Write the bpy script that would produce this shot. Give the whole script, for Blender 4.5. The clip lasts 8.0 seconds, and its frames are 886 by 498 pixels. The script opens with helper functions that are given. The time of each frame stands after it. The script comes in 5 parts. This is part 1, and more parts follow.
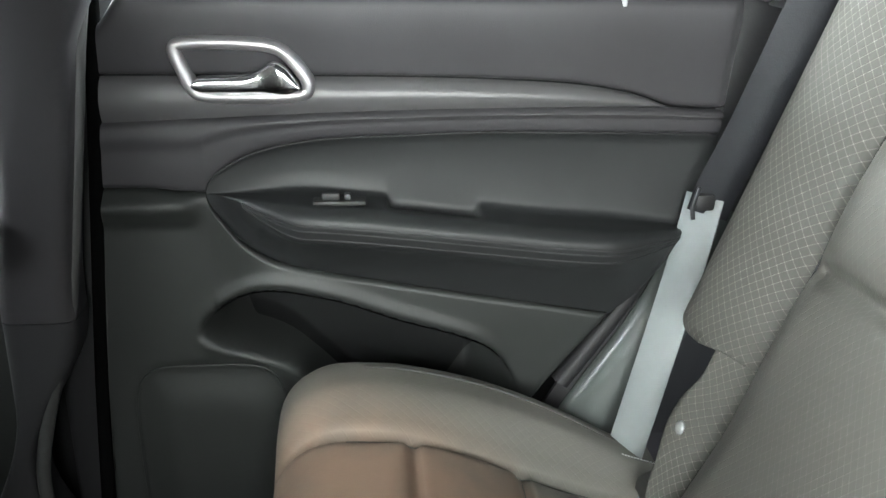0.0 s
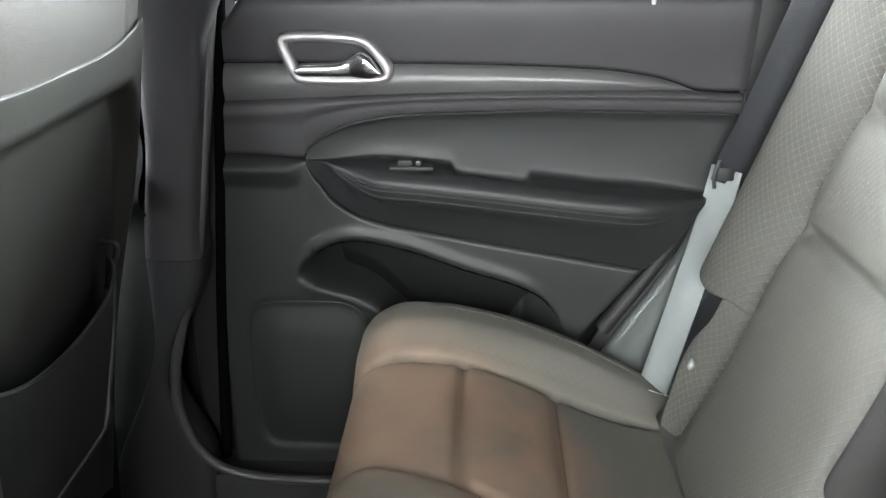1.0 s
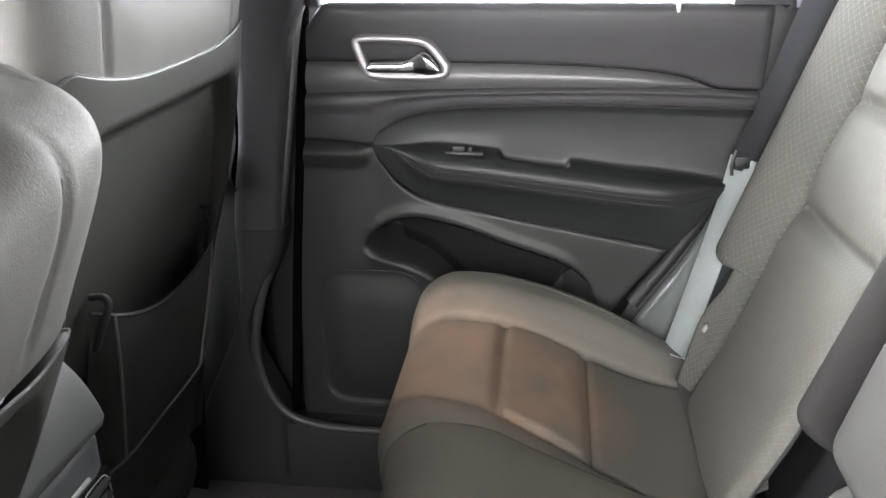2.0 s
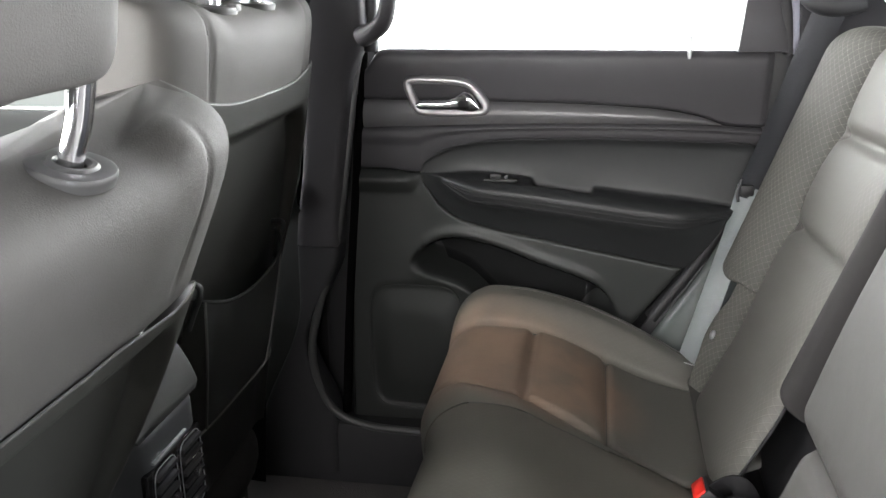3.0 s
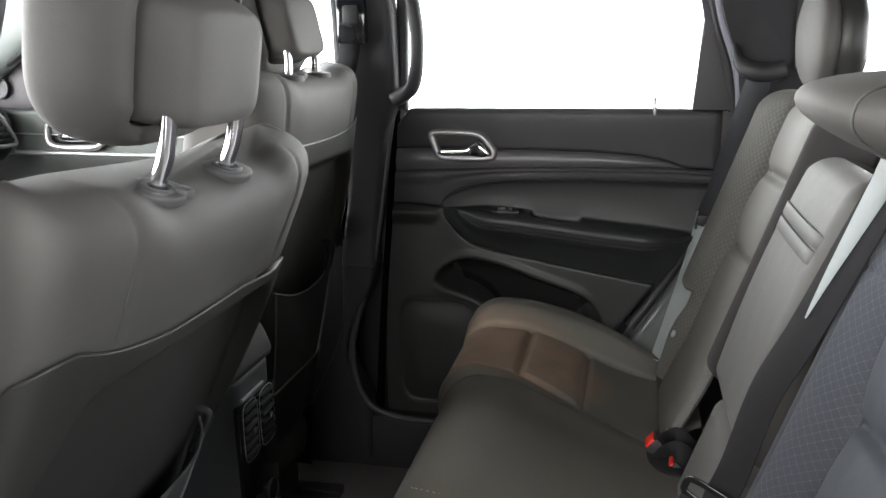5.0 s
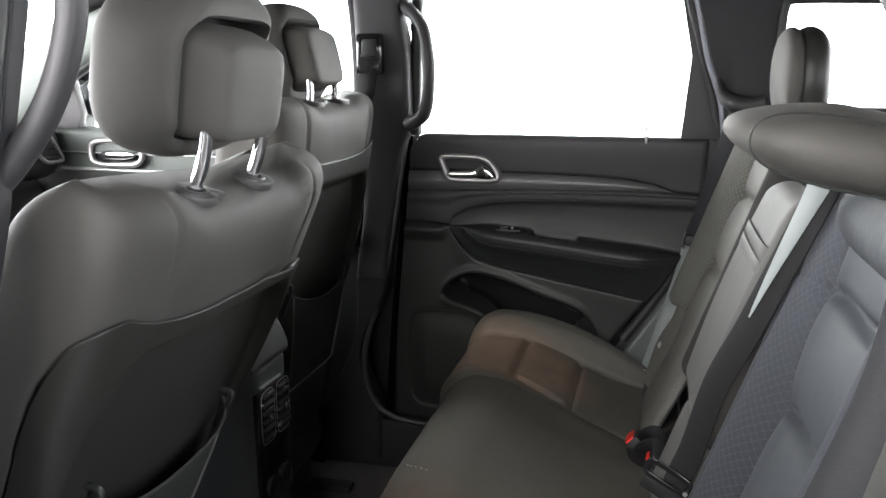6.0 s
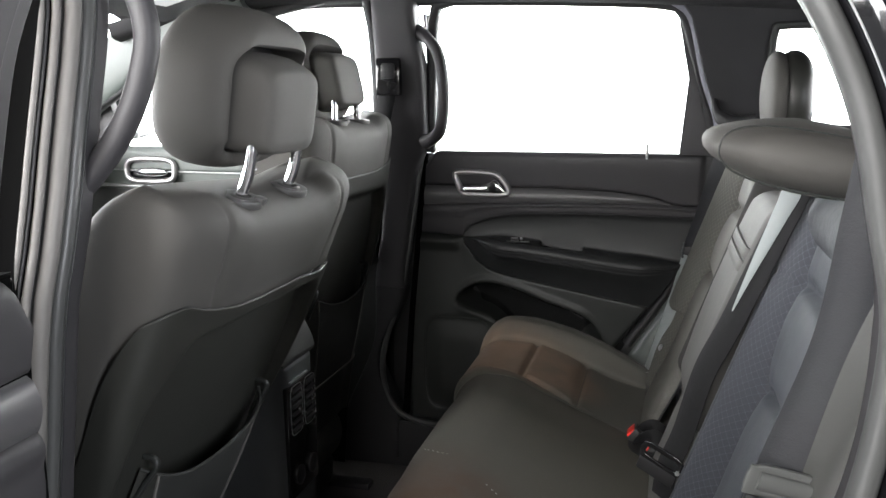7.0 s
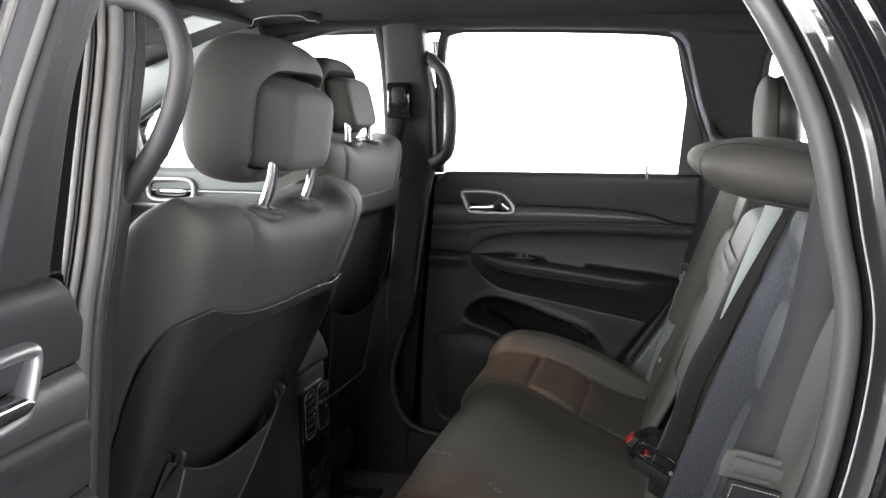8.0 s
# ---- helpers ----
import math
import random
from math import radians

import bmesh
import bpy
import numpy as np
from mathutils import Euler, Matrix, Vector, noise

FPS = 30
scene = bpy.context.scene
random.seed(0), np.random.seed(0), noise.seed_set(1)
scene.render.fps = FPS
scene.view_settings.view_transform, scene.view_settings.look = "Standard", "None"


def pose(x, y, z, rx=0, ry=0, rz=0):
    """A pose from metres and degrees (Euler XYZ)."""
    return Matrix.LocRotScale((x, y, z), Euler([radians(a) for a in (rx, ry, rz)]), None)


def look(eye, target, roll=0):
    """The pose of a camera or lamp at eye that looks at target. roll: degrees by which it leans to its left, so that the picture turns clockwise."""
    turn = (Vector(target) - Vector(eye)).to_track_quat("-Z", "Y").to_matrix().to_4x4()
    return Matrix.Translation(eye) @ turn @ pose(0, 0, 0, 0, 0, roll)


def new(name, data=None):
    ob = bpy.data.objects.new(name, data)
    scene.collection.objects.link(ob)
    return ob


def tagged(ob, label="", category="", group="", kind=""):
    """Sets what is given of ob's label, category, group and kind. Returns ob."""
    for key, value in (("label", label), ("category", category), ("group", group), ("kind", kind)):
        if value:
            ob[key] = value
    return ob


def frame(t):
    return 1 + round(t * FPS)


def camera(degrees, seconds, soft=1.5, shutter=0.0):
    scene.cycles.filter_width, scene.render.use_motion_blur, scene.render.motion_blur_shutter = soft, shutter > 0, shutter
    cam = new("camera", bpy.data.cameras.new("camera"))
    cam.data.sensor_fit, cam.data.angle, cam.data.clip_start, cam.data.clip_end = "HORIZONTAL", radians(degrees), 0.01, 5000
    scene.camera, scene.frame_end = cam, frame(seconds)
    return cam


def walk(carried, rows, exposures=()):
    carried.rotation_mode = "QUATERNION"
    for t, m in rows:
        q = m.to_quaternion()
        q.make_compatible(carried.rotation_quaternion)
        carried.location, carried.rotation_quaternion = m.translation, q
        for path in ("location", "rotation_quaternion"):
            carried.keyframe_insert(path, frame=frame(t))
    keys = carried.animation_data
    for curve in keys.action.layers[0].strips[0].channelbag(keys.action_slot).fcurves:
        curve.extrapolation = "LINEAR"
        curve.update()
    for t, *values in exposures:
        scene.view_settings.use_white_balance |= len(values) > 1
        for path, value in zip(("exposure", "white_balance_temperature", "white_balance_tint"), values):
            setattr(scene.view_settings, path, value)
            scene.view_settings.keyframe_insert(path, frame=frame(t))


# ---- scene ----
cam = camera(52.5, 8.0)
PATH = [
    (0, (-0.0008, -0.24, 1.347), (0.1818, 1.62, 0.6325), 0.95),
    (0.5, (0.0152, -0.334, 1.3726), (0.069, 1.52, 0.6251), 0.27),
    (1, (0.0698, -0.444, 1.3837), (-0.0138, 1.412, 0.643), -0.44),
    (1.5, (0.0905, -0.536, 1.3925), (-0.0772, 1.313, 0.6516), -0.74),
    (2, (0.1048, -0.632, 1.3861), (-0.1215, 1.228, 0.6859), -0.57),
    (3.5, (0.1497, -0.924, 1.3888), (-0.2019, 0.97, 0.8499), -0.66),
    (4, (0.1705, -1.028, 1.3936), (-0.1995, 0.872, 0.893), -0.87),
    (5.5, (0.2702, -1.278, 1.4044), (-0.15, 0.632, 0.984), -0.21),
    (6, (0.3062, -1.354, 1.4048), (-0.1453, 0.555, 1.0192), 0.18),
    (6.5, (0.3232, -1.424, 1.4055), (-0.1412, 0.487, 1.0414), 0.07),
    (7, (0.3363, -1.492, 1.403), (-0.1451, 0.42, 1.0643), -0.04),
    (7.5, (0.3534, -1.544, 1.3996), (-0.1418, 0.368, 1.0844), -0.05),
    (8, (0.3645, -1.58, 1.3991), (-0.1409, 0.334, 1.1125), -0.05),
]
EXPOSURES = [(0, 2.3, 6250, 4), (1, 2.33, 6300, 7), (1.5, 2.3, 6400, 11), (2, 2.26, 6450, 12), (3.5, 1.26, 6500, 12), (5.5, 0.76, 6500, 11), (8, 0.5, 6500, 11)]
walk(cam, [(t, look(eye, target, roll)) for t, eye, target, roll in PATH], EXPOSURES)

# ---- light: a white photo booth outside, stood in by glowing walls and added fill lamps ----
world = bpy.data.worlds.new("booth")
scene.world = world
world.use_nodes = True
world.node_tree.nodes["Background"].inputs[0].default_value = (0.97, 0.98, 1.0, 1)
world.node_tree.nodes["Background"].inputs[1].default_value = 0.12


def area_lamp(name, eye, target, size, power, colour):
    data = bpy.data.lights.new(name, "AREA")
    data.shape, data.size, data.size_y, data.energy, data.color = "RECTANGLE", size[0], size[1], power, colour
    ob = new(name, data)
    ob.matrix_world = look(eye, target)
    return ob


# Two unseen area lamps, added on the near side to light the cabin.
area_lamp("fill_lamp", (-1.3, -4.4, 2.3), (0.0, 0.2, 1.1), (4.8, 2.2), 250, (1.0, 0.98, 0.95))
area_lamp("fill_lamp", (3.5, -3.1, 1.9), (-0.3, -0.5, 1.1), (0.5, 2.6), 120, (0.9, 0.94, 1.0))


def glow_wall(name, x0, y0, x1, y1, strength):
    """A white booth wall that itself glows, in place of the blown-out brightness outside the windows."""
    m = bpy.data.materials.new("glowing_white_wall")
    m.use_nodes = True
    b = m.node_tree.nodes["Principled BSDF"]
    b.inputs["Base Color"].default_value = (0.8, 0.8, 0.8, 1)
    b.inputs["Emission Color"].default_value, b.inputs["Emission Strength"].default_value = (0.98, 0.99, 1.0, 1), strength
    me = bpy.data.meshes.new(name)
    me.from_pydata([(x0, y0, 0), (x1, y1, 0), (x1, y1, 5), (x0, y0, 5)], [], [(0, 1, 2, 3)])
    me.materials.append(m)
    return tagged(new(name, me), "glowing white sheet standing in for the brightness outside", kind="structure")


glow_wall("backdrop_far", -9, 6, 9, 6, 9.0)
glow_wall("backdrop_front", -9, -6, -9, 6, 13.0)
# Rear and near walls stand out of view, added to light the cabin.
glow_wall("backdrop_rear", 9, 6, 9, -2, 3.0)
glow_wall("backdrop_near", -9, -6, -2.2, -6, 9.0)


# ---- materials ----
def material(name, base, rough=0.6, metal=0.0, scale=400, bump=0.15, mottle=0.12, depth=0.001, coat=0.0, spec=0.5, fold=0.0):
    m = bpy.data.materials.new(name)
    m.use_nodes = True
    n, l = m.node_tree.nodes, m.node_tree.links
    b = n["Principled BSDF"]
    b.inputs["Metallic"].default_value = metal
    b.inputs["Coat Weight"].default_value = coat
    b.inputs["Specular IOR Level"].default_value = spec
    tc = n.new("ShaderNodeTexCoord")
    big = n.new("ShaderNodeTexNoise")
    big.inputs["Scale"].default_value, big.inputs["Detail"].default_value = 9, 5
    l.new(tc.outputs["Object"], big.inputs["Vector"])
    mix = n.new("ShaderNodeMixRGB")
    mix.inputs["Color1"].default_value = (*[c * (1 - mottle) for c in base], 1)
    mix.inputs["Color2"].default_value = (*[min(1, c * (1 + mottle)) for c in base], 1)
    l.new(big.outputs["Fac"], mix.inputs["Fac"])
    l.new(mix.outputs["Color"], b.inputs["Base Color"])
    mr = n.new("ShaderNodeMapRange")
    mr.inputs["To Min"].default_value, mr.inputs["To Max"].default_value = max(0.02, rough - 0.07), min(1, rough + 0.07)
    l.new(big.outputs["Fac"], mr.inputs["Value"])
    l.new(mr.outputs["Result"], b.inputs["Roughness"])
    if bump:
        fine = n.new("ShaderNodeTexNoise")
        fine.inputs["Scale"].default_value, fine.inputs["Detail"].default_value = scale, 3
        l.new(tc.outputs["Object"], fine.inputs["Vector"])
        bp = n.new("ShaderNodeBump")
        bp.inputs["Strength"].default_value, bp.inputs["Distance"].default_value = bump, depth
        l.new(fine.outputs["Fac"], bp.inputs["Height"])
        l.new(bp.outputs["Normal"], b.inputs["Normal"])
        if fold:
            soft = n.new("ShaderNodeTexNoise")
            soft.inputs["Scale"].default_value, soft.inputs["Detail"].default_value = 22, 3
            l.new(tc.outputs["Object"], soft.inputs["Vector"])
            wave = n.new("ShaderNodeBump")
            wave.inputs["Strength"].default_value, wave.inputs["Distance"].default_value = fold, 0.01
            l.new(soft.outputs["Fac"], wave.inputs["Height"])
            l.new(wave.outputs["Normal"], bp.inputs["Normal"])
    return m


def lozenge(name, base, thread, pitch, strength, rough=0.75, line=0.09, relief=0.5):
    """Woven cloth with a diamond grid of light thread; reads the surface's own metres."""
    m = material(name, base, rough, scale=900, bump=0.0)
    n, l = m.node_tree.nodes, m.node_tree.links
    b = n["Principled BSDF"]
    uv = n.new("ShaderNodeUVMap")
    sep = n.new("ShaderNodeSeparateXYZ")
    l.new(uv.outputs["UV"], sep.inputs["Vector"])

    def op(kind, a, c=None, clamp=False):
        q = n.new("ShaderNodeMath")
        q.operation, q.use_clamp = kind, clamp
        for k, v in ((0, a), (1, c)):
            if v is None:
                continue
            if isinstance(v, (int, float)):
                q.inputs[k].default_value = v
            else:
                l.new(v, q.inputs[k])
        return q.outputs[0]
    rows = []
    for sgn in (1, -1):
        s = op("ADD", op("MULTIPLY", sep.outputs["X"], 1 / pitch), op("MULTIPLY", sep.outputs["Y"], sgn * 0.72 / pitch))
        d = op("ABSOLUTE", op("SUBTRACT", op("FRACT", s), 0.5))
        rows.append(op("SMOOTH_MAX", op("SUBTRACT", 1.0, op("DIVIDE", d, line)), 0.0))
    wear = n.new("ShaderNodeTexNoise")
    wear.inputs["Scale"].default_value = 60
    cross = op("MULTIPLY", op("ADD", rows[0], 0.25, True), op("ADD", rows[1], 0.25, True), True)
    grid_line = op("MULTIPLY", op("ADD", cross, op("MULTIPLY", op("MAXIMUM", rows[0], rows[1], True), 0.22), True), op("MULTIPLY", wear.outputs["Fac"], 1.8), True)
    old = b.inputs["Base Color"].links[0].from_socket
    mix = n.new("ShaderNodeMixRGB")
    mix.inputs["Color2"].default_value = (*thread, 1)
    l.new(op("MULTIPLY", grid_line, strength), mix.inputs["Fac"])
    l.new(old, mix.inputs["Color1"])
    l.new(mix.outputs["Color"], b.inputs["Base Color"])
    bp = n.new("ShaderNodeBump")
    bp.inputs["Strength"].default_value, bp.inputs["Distance"].default_value = relief, 0.0015
    l.new(grid_line, bp.inputs["Height"])
    l.new(bp.outputs["Normal"], b.inputs["Normal"])
    return m


def tinted(name, base, tint, centre, radius, rough, spec=0.5, seams=()):
    """Cloth whose brown dye shows in uneven worn patches round each centre, with darker brown bands along the seams (x,
    y and half length of each).
    """
    m = lozenge(name, base, tuple(1.35 * c for c in base), 0.0095, 0.5, rough, relief=0.12)
    n, l = m.node_tree.nodes, m.node_tree.links
    b = n["Principled BSDF"]
    b.inputs["Specular IOR Level"].default_value = spec
    tc = n.new("ShaderNodeTexCoord")
    cloud = n.new("ShaderNodeTexNoise")
    cloud.inputs["Scale"].default_value, cloud.inputs["Detail"].default_value = 11, 4
    l.new(tc.outputs["Object"], cloud.inputs["Vector"])
    patch = n.new("ShaderNodeMapRange")
    patch.inputs["From Min"].default_value, patch.inputs["From Max"].default_value = 0.33, 0.60
    patch.inputs["To Min"].default_value, patch.inputs["To Max"].default_value = 0.40, 1.0
    l.new(cloud.outputs["Fac"], patch.inputs["Value"])

    def blend(fac, colour):
        q = n.new("ShaderNodeMath")
        q.operation = "MULTIPLY"
        l.new(fac, q.inputs[0])
        l.new(patch.outputs["Result"], q.inputs[1])
        mix = n.new("ShaderNodeMixRGB")
        mix.inputs["Color2"].default_value = (*colour, 1)
        l.new(q.outputs[0], mix.inputs["Fac"])
        l.new(b.inputs["Base Color"].links[0].from_socket, mix.inputs["Color1"])
        l.new(mix.outputs["Color"], b.inputs["Base Color"])

    def near(value, lo, hi):
        mr = n.new("ShaderNodeMapRange")
        mr.interpolation_type = "SMOOTHSTEP"
        mr.inputs["From Min"].default_value, mr.inputs["From Max"].default_value = hi, lo
        l.new(value, mr.inputs["Value"])
        return mr.outputs["Result"]
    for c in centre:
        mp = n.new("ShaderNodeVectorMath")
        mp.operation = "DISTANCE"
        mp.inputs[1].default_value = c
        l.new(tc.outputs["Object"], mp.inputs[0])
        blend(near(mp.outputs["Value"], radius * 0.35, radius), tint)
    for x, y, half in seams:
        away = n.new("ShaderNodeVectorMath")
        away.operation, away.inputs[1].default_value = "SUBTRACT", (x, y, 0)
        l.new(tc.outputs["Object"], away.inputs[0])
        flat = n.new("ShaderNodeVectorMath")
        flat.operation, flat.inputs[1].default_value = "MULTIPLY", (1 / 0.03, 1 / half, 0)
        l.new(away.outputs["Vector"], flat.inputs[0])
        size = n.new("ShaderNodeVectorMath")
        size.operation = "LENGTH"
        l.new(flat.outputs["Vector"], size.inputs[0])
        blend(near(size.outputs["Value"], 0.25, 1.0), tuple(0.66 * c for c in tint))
    return m


PLASTIC = material("charcoal_plastic", (0.037, 0.0355, 0.038), 0.5, scale=900, bump=0.25, depth=0.0006, spec=0.35)
PLASTIC_LOW = material("grey_plastic", (0.0185, 0.0202, 0.019), 0.5, scale=900, bump=0.25, depth=0.0006, spec=0.4)
VINYL = material("black_vinyl", (0.0175, 0.0185, 0.019), 0.45, scale=700, bump=0.2, depth=0.0006, spec=0.3)
STRIP = material("satin_grey_strip", (0.07, 0.068, 0.07), 0.33, scale=900, bump=0.05)
SHELL = material("black_seat_shell", (0.025, 0.0255, 0.0225), 0.43, spec=0.45, scale=800, bump=0.2, depth=0.0006)
CLOTH = material("grey_cloth", (0.085, 0.082, 0.076), 0.85, scale=1500, bump=0.3, depth=0.0008)
CLOTH_BACK = material("warm_grey_vinyl", (0.058, 0.0555, 0.051), 0.72, scale=700, bump=0.35, depth=0.0008, spec=0.35, fold=0.05)
DARK_CLOTH = material("charcoal_cloth", (0.026, 0.0245, 0.024), 0.85, scale=1200, bump=0.3, depth=0.0008, spec=0.2)
LOZ = lozenge("lozenge_cloth", (0.047, 0.0458, 0.0395), (0.32, 0.31, 0.27), 0.0088, 0.5, line=0.08)
LOZ_FAINT = lozenge("faint_lozenge_cloth", (0.074, 0.071, 0.062), (0.19, 0.18, 0.16), 0.0095, 0.32, 0.6, 0.09, 0.25)
# Lozenge cloth with the bluish light on the near backrest painted in.
LOZ_BLUE_LIGHT = lozenge("lozenge_cloth_blue_light", (0.0245, 0.0275, 0.036), (0.135, 0.15, 0.182), 0.0095, 0.45, line=0.085)
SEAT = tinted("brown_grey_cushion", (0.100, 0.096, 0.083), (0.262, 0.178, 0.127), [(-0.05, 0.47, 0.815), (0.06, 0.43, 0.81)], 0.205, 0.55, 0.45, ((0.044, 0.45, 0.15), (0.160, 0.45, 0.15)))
# Same cloth as SEAT, with shade painted in as darker brown and less sheen.
SEAT_SHADED = tinted("shaded_brown_grey_cushion", (0.098, 0.092, 0.078), (0.1, 0.064, 0.046), [(-0.02, -0.36, 0.8)], 0.26, 0.85, 0.2)
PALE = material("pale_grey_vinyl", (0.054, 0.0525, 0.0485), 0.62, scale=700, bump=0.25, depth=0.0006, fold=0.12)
SATIN = material("satin_grey_trim", (0.075, 0.084, 0.08), 0.24, scale=700, bump=0.05)
# These two also carry that bluish light in their base colour.
CLOTH_BLUE_LIGHT = material("cloth_blue_light", (0.025, 0.028, 0.034), 0.7, scale=900, bump=0.3, depth=0.0008, fold=0.35)
INSERT_BLUE_LIGHT = material("insert_blue_light", (0.037, 0.0415, 0.0505), 0.62, scale=900, bump=0.3, depth=0.0008, fold=0.12)
BELT = material("black_webbing", (0.0135, 0.0142, 0.017), 0.6, scale=500, bump=0.35, depth=0.0008, spec=0.3, fold=0.15)
BELT_BLACK = material("dark_webbing", (0.010, 0.010, 0.011), 0.7, scale=500, bump=0.3, depth=0.0008, spec=0.2, fold=0.2)
POCKET = material("woven_pocket", (0.017, 0.018, 0.0165), 0.8, scale=900, bump=0.5, depth=0.001)
CONSOLE = material("blue_grey_plastic", (0.058, 0.061, 0.064), 0.45, scale=900, bump=0.2, depth=0.0006, spec=0.4)
LID = material("grey_lid_vinyl", (0.075, 0.077, 0.075), 0.45, scale=700, bump=0.15, depth=0.0006)
# Grey webbing, paled to paint the light that the belts catch.
BELT_LIT = material("grey_webbing_lit", (0.26, 0.285, 0.285), 0.4, scale=500, bump=0.2, depth=0.0006)
CHROME = material("satin_chrome", (0.4, 0.39, 0.395), 0.4, 0.85, bump=0)
MIRROR = material("bright_chrome", (0.72, 0.72, 0.73), 0.17, 1.0, bump=0)
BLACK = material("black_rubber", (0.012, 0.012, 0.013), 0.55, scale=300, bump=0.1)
# Dead black without sheen, painting the shade of the door gaps.
GAP_SHADE = material("gap_shade_black", (0.004, 0.004, 0.004), 0.9, bump=0.0, spec=0.0)
# Charcoal plastic darkened to paint the shade low down by the floor.
LOW_TRIM_SHADE = material("shaded_low_plastic", (0.026, 0.026, 0.0275), 0.55, scale=900, bump=0.25, depth=0.0006, spec=0.3)
# Matte black that paints the shade inside the door pocket.
POCKET_SHADE = material("pocket_shade_black", (0.0095, 0.0099, 0.0099), 0.95, scale=900, bump=0.4, depth=0.001, spec=0.08)
FLANGE = material("pale_grey_weatherstrip", (0.125, 0.119, 0.112), 0.5, scale=500, bump=0.1)
# Grey trim paled to paint the window light on the front parts.
TRIM_LIT = material("grey_trim_window_lit", (0.088, 0.101, 0.094), 0.5, scale=900, bump=0.2, depth=0.0006)
SEAL = material("grey_rubber_seal", (0.056, 0.057, 0.056), 0.4, scale=500, bump=0.1)
PAINT = material("black_body_paint", (0.006, 0.006, 0.007), 0.12, scale=50, bump=0.0, coat=1.0)
FRAMEPAINT = material("lilac_grey_frame", (0.2, 0.2, 0.235), 0.35, bump=0.0)
CARPET = material("black_carpet", (0.105, 0.097, 0.095), 0.95, scale=600, bump=0.8, depth=0.004)
HEADLINER = material("charcoal_headliner", (0.019, 0.0185, 0.020), 0.9, scale=900, bump=0.3)
PIANO = material("gloss_black", (0.01, 0.01, 0.011), 0.1, bump=0.0, coat=0.5)
RED = material("red_button", (0.75, 0.03, 0.02), 0.35, bump=0.0)
STITCH = material("pale_thread", (0.3, 0.29, 0.26), 0.8, bump=0.0)
SILVER = material("silver_trim", (0.45, 0.46, 0.46), 0.3, 0.6, bump=0.0)
SILVER_DARK = material("dark_steel", (0.075, 0.078, 0.082), 0.38, 0.8, bump=0.0)
GUIDE = material("collar_plastic", (0.068, 0.067, 0.066), 0.45, bump=0.0, spec=0.35)
CONCRETE = material("grey_booth_floor", (0.09, 0.09, 0.088), 0.6, scale=40, bump=0.1)
LABEL_WHITE = material("white_label", (0.8, 0.8, 0.8), 0.5, bump=0.0)


def glass(name, tint, spec=0.5):
    g = bpy.data.materials.new(name)
    g.use_nodes = True
    b = g.node_tree.nodes["Principled BSDF"]
    b.inputs["Base Color"].default_value = (*tint, 1)
    b.inputs["Roughness"].default_value, b.inputs["Transmission Weight"].default_value, b.inputs["IOR"].default_value = 0.0, 1.0, 1.45
    b.inputs["Specular IOR Level"].default_value = spec
    return g


GLASS = glass("window_glass", (0.96, 1, 0.98))
PRIVACY = glass("privacy_glass", (0.66, 0.70, 0.67))
DARK_GLASS = glass("deep_green_glass", (0.012, 0.020, 0.016), 0.08)


# ---- building helpers ----
I4 = Matrix.Identity(4)


def sm(a, b, x):
    t = min(1.0, max(0.0, (x - a) / (b - a)))
    return t * t * (3 - 2 * t)


def curve1(pairs):
    """A smooth function through a few (x, y) knots."""
    xs, ys = [p[0] for p in pairs], [p[1] for p in pairs]
    k = len(xs)
    sl = []
    for i in range(k):
        a, b = max(0, i - 1), min(k - 1, i + 1)
        sl.append((ys[b] - ys[a]) / (xs[b] - xs[a]))

    def f(x):
        if x <= xs[0]:
            return ys[0] + sl[0] * (x - xs[0]) * 0
        if x >= xs[-1]:
            return ys[-1]
        i = 0
        while x > xs[i + 1]:
            i += 1
        h = xs[i + 1] - xs[i]
        t = (x - xs[i]) / h
        return ((2 * t ** 3 - 3 * t * t + 1) * ys[i] + (t ** 3 - 2 * t * t + t) * h * sl[i]
                + (-2 * t ** 3 + 3 * t * t) * ys[i + 1] + (t ** 3 - t * t) * h * sl[i + 1])
    return f


def smooth_path(pts, steps=6, closed=False):
    p = [Vector(q) for q in pts]
    n, out = len(p), []
    for i in range(n if closed else n - 1):
        g = lambda k: p[k % n] if closed else p[min(n - 1, max(0, k))]
        a, b, c, d = g(i - 1), g(i), g(i + 1), g(i + 2)
        for j in range(steps):
            t = j / steps
            out.append(0.5 * ((2 * b) + (c - a) * t + (2 * a - 5 * b + 4 * c - d) * t * t + (3 * b - a - 3 * c + d) * t ** 3))
    if not closed:
        out.append(p[-1])
    return out


def mesh(verts, faces, m=I4, uvs=None, sharp=38):
    me = bpy.data.meshes.new("mesh")
    vs = [m @ Vector(v) for v in verts]
    if m.determinant() < 0:
        faces = [tuple(reversed(f)) for f in faces]
    me.from_pydata([tuple(v) for v in vs], [], faces)
    if uvs is not None:
        lay = me.uv_layers.new(name="UVMap")
        idx = np.empty(len(me.loops), dtype=np.int32)
        me.loops.foreach_get("vertex_index", idx)
        lay.data.foreach_set("uv", np.asarray(uvs, dtype=np.float32)[idx].ravel())
    me.shade_smooth()
    if sharp:
        me.set_sharp_from_angle(angle=radians(sharp))
    return me


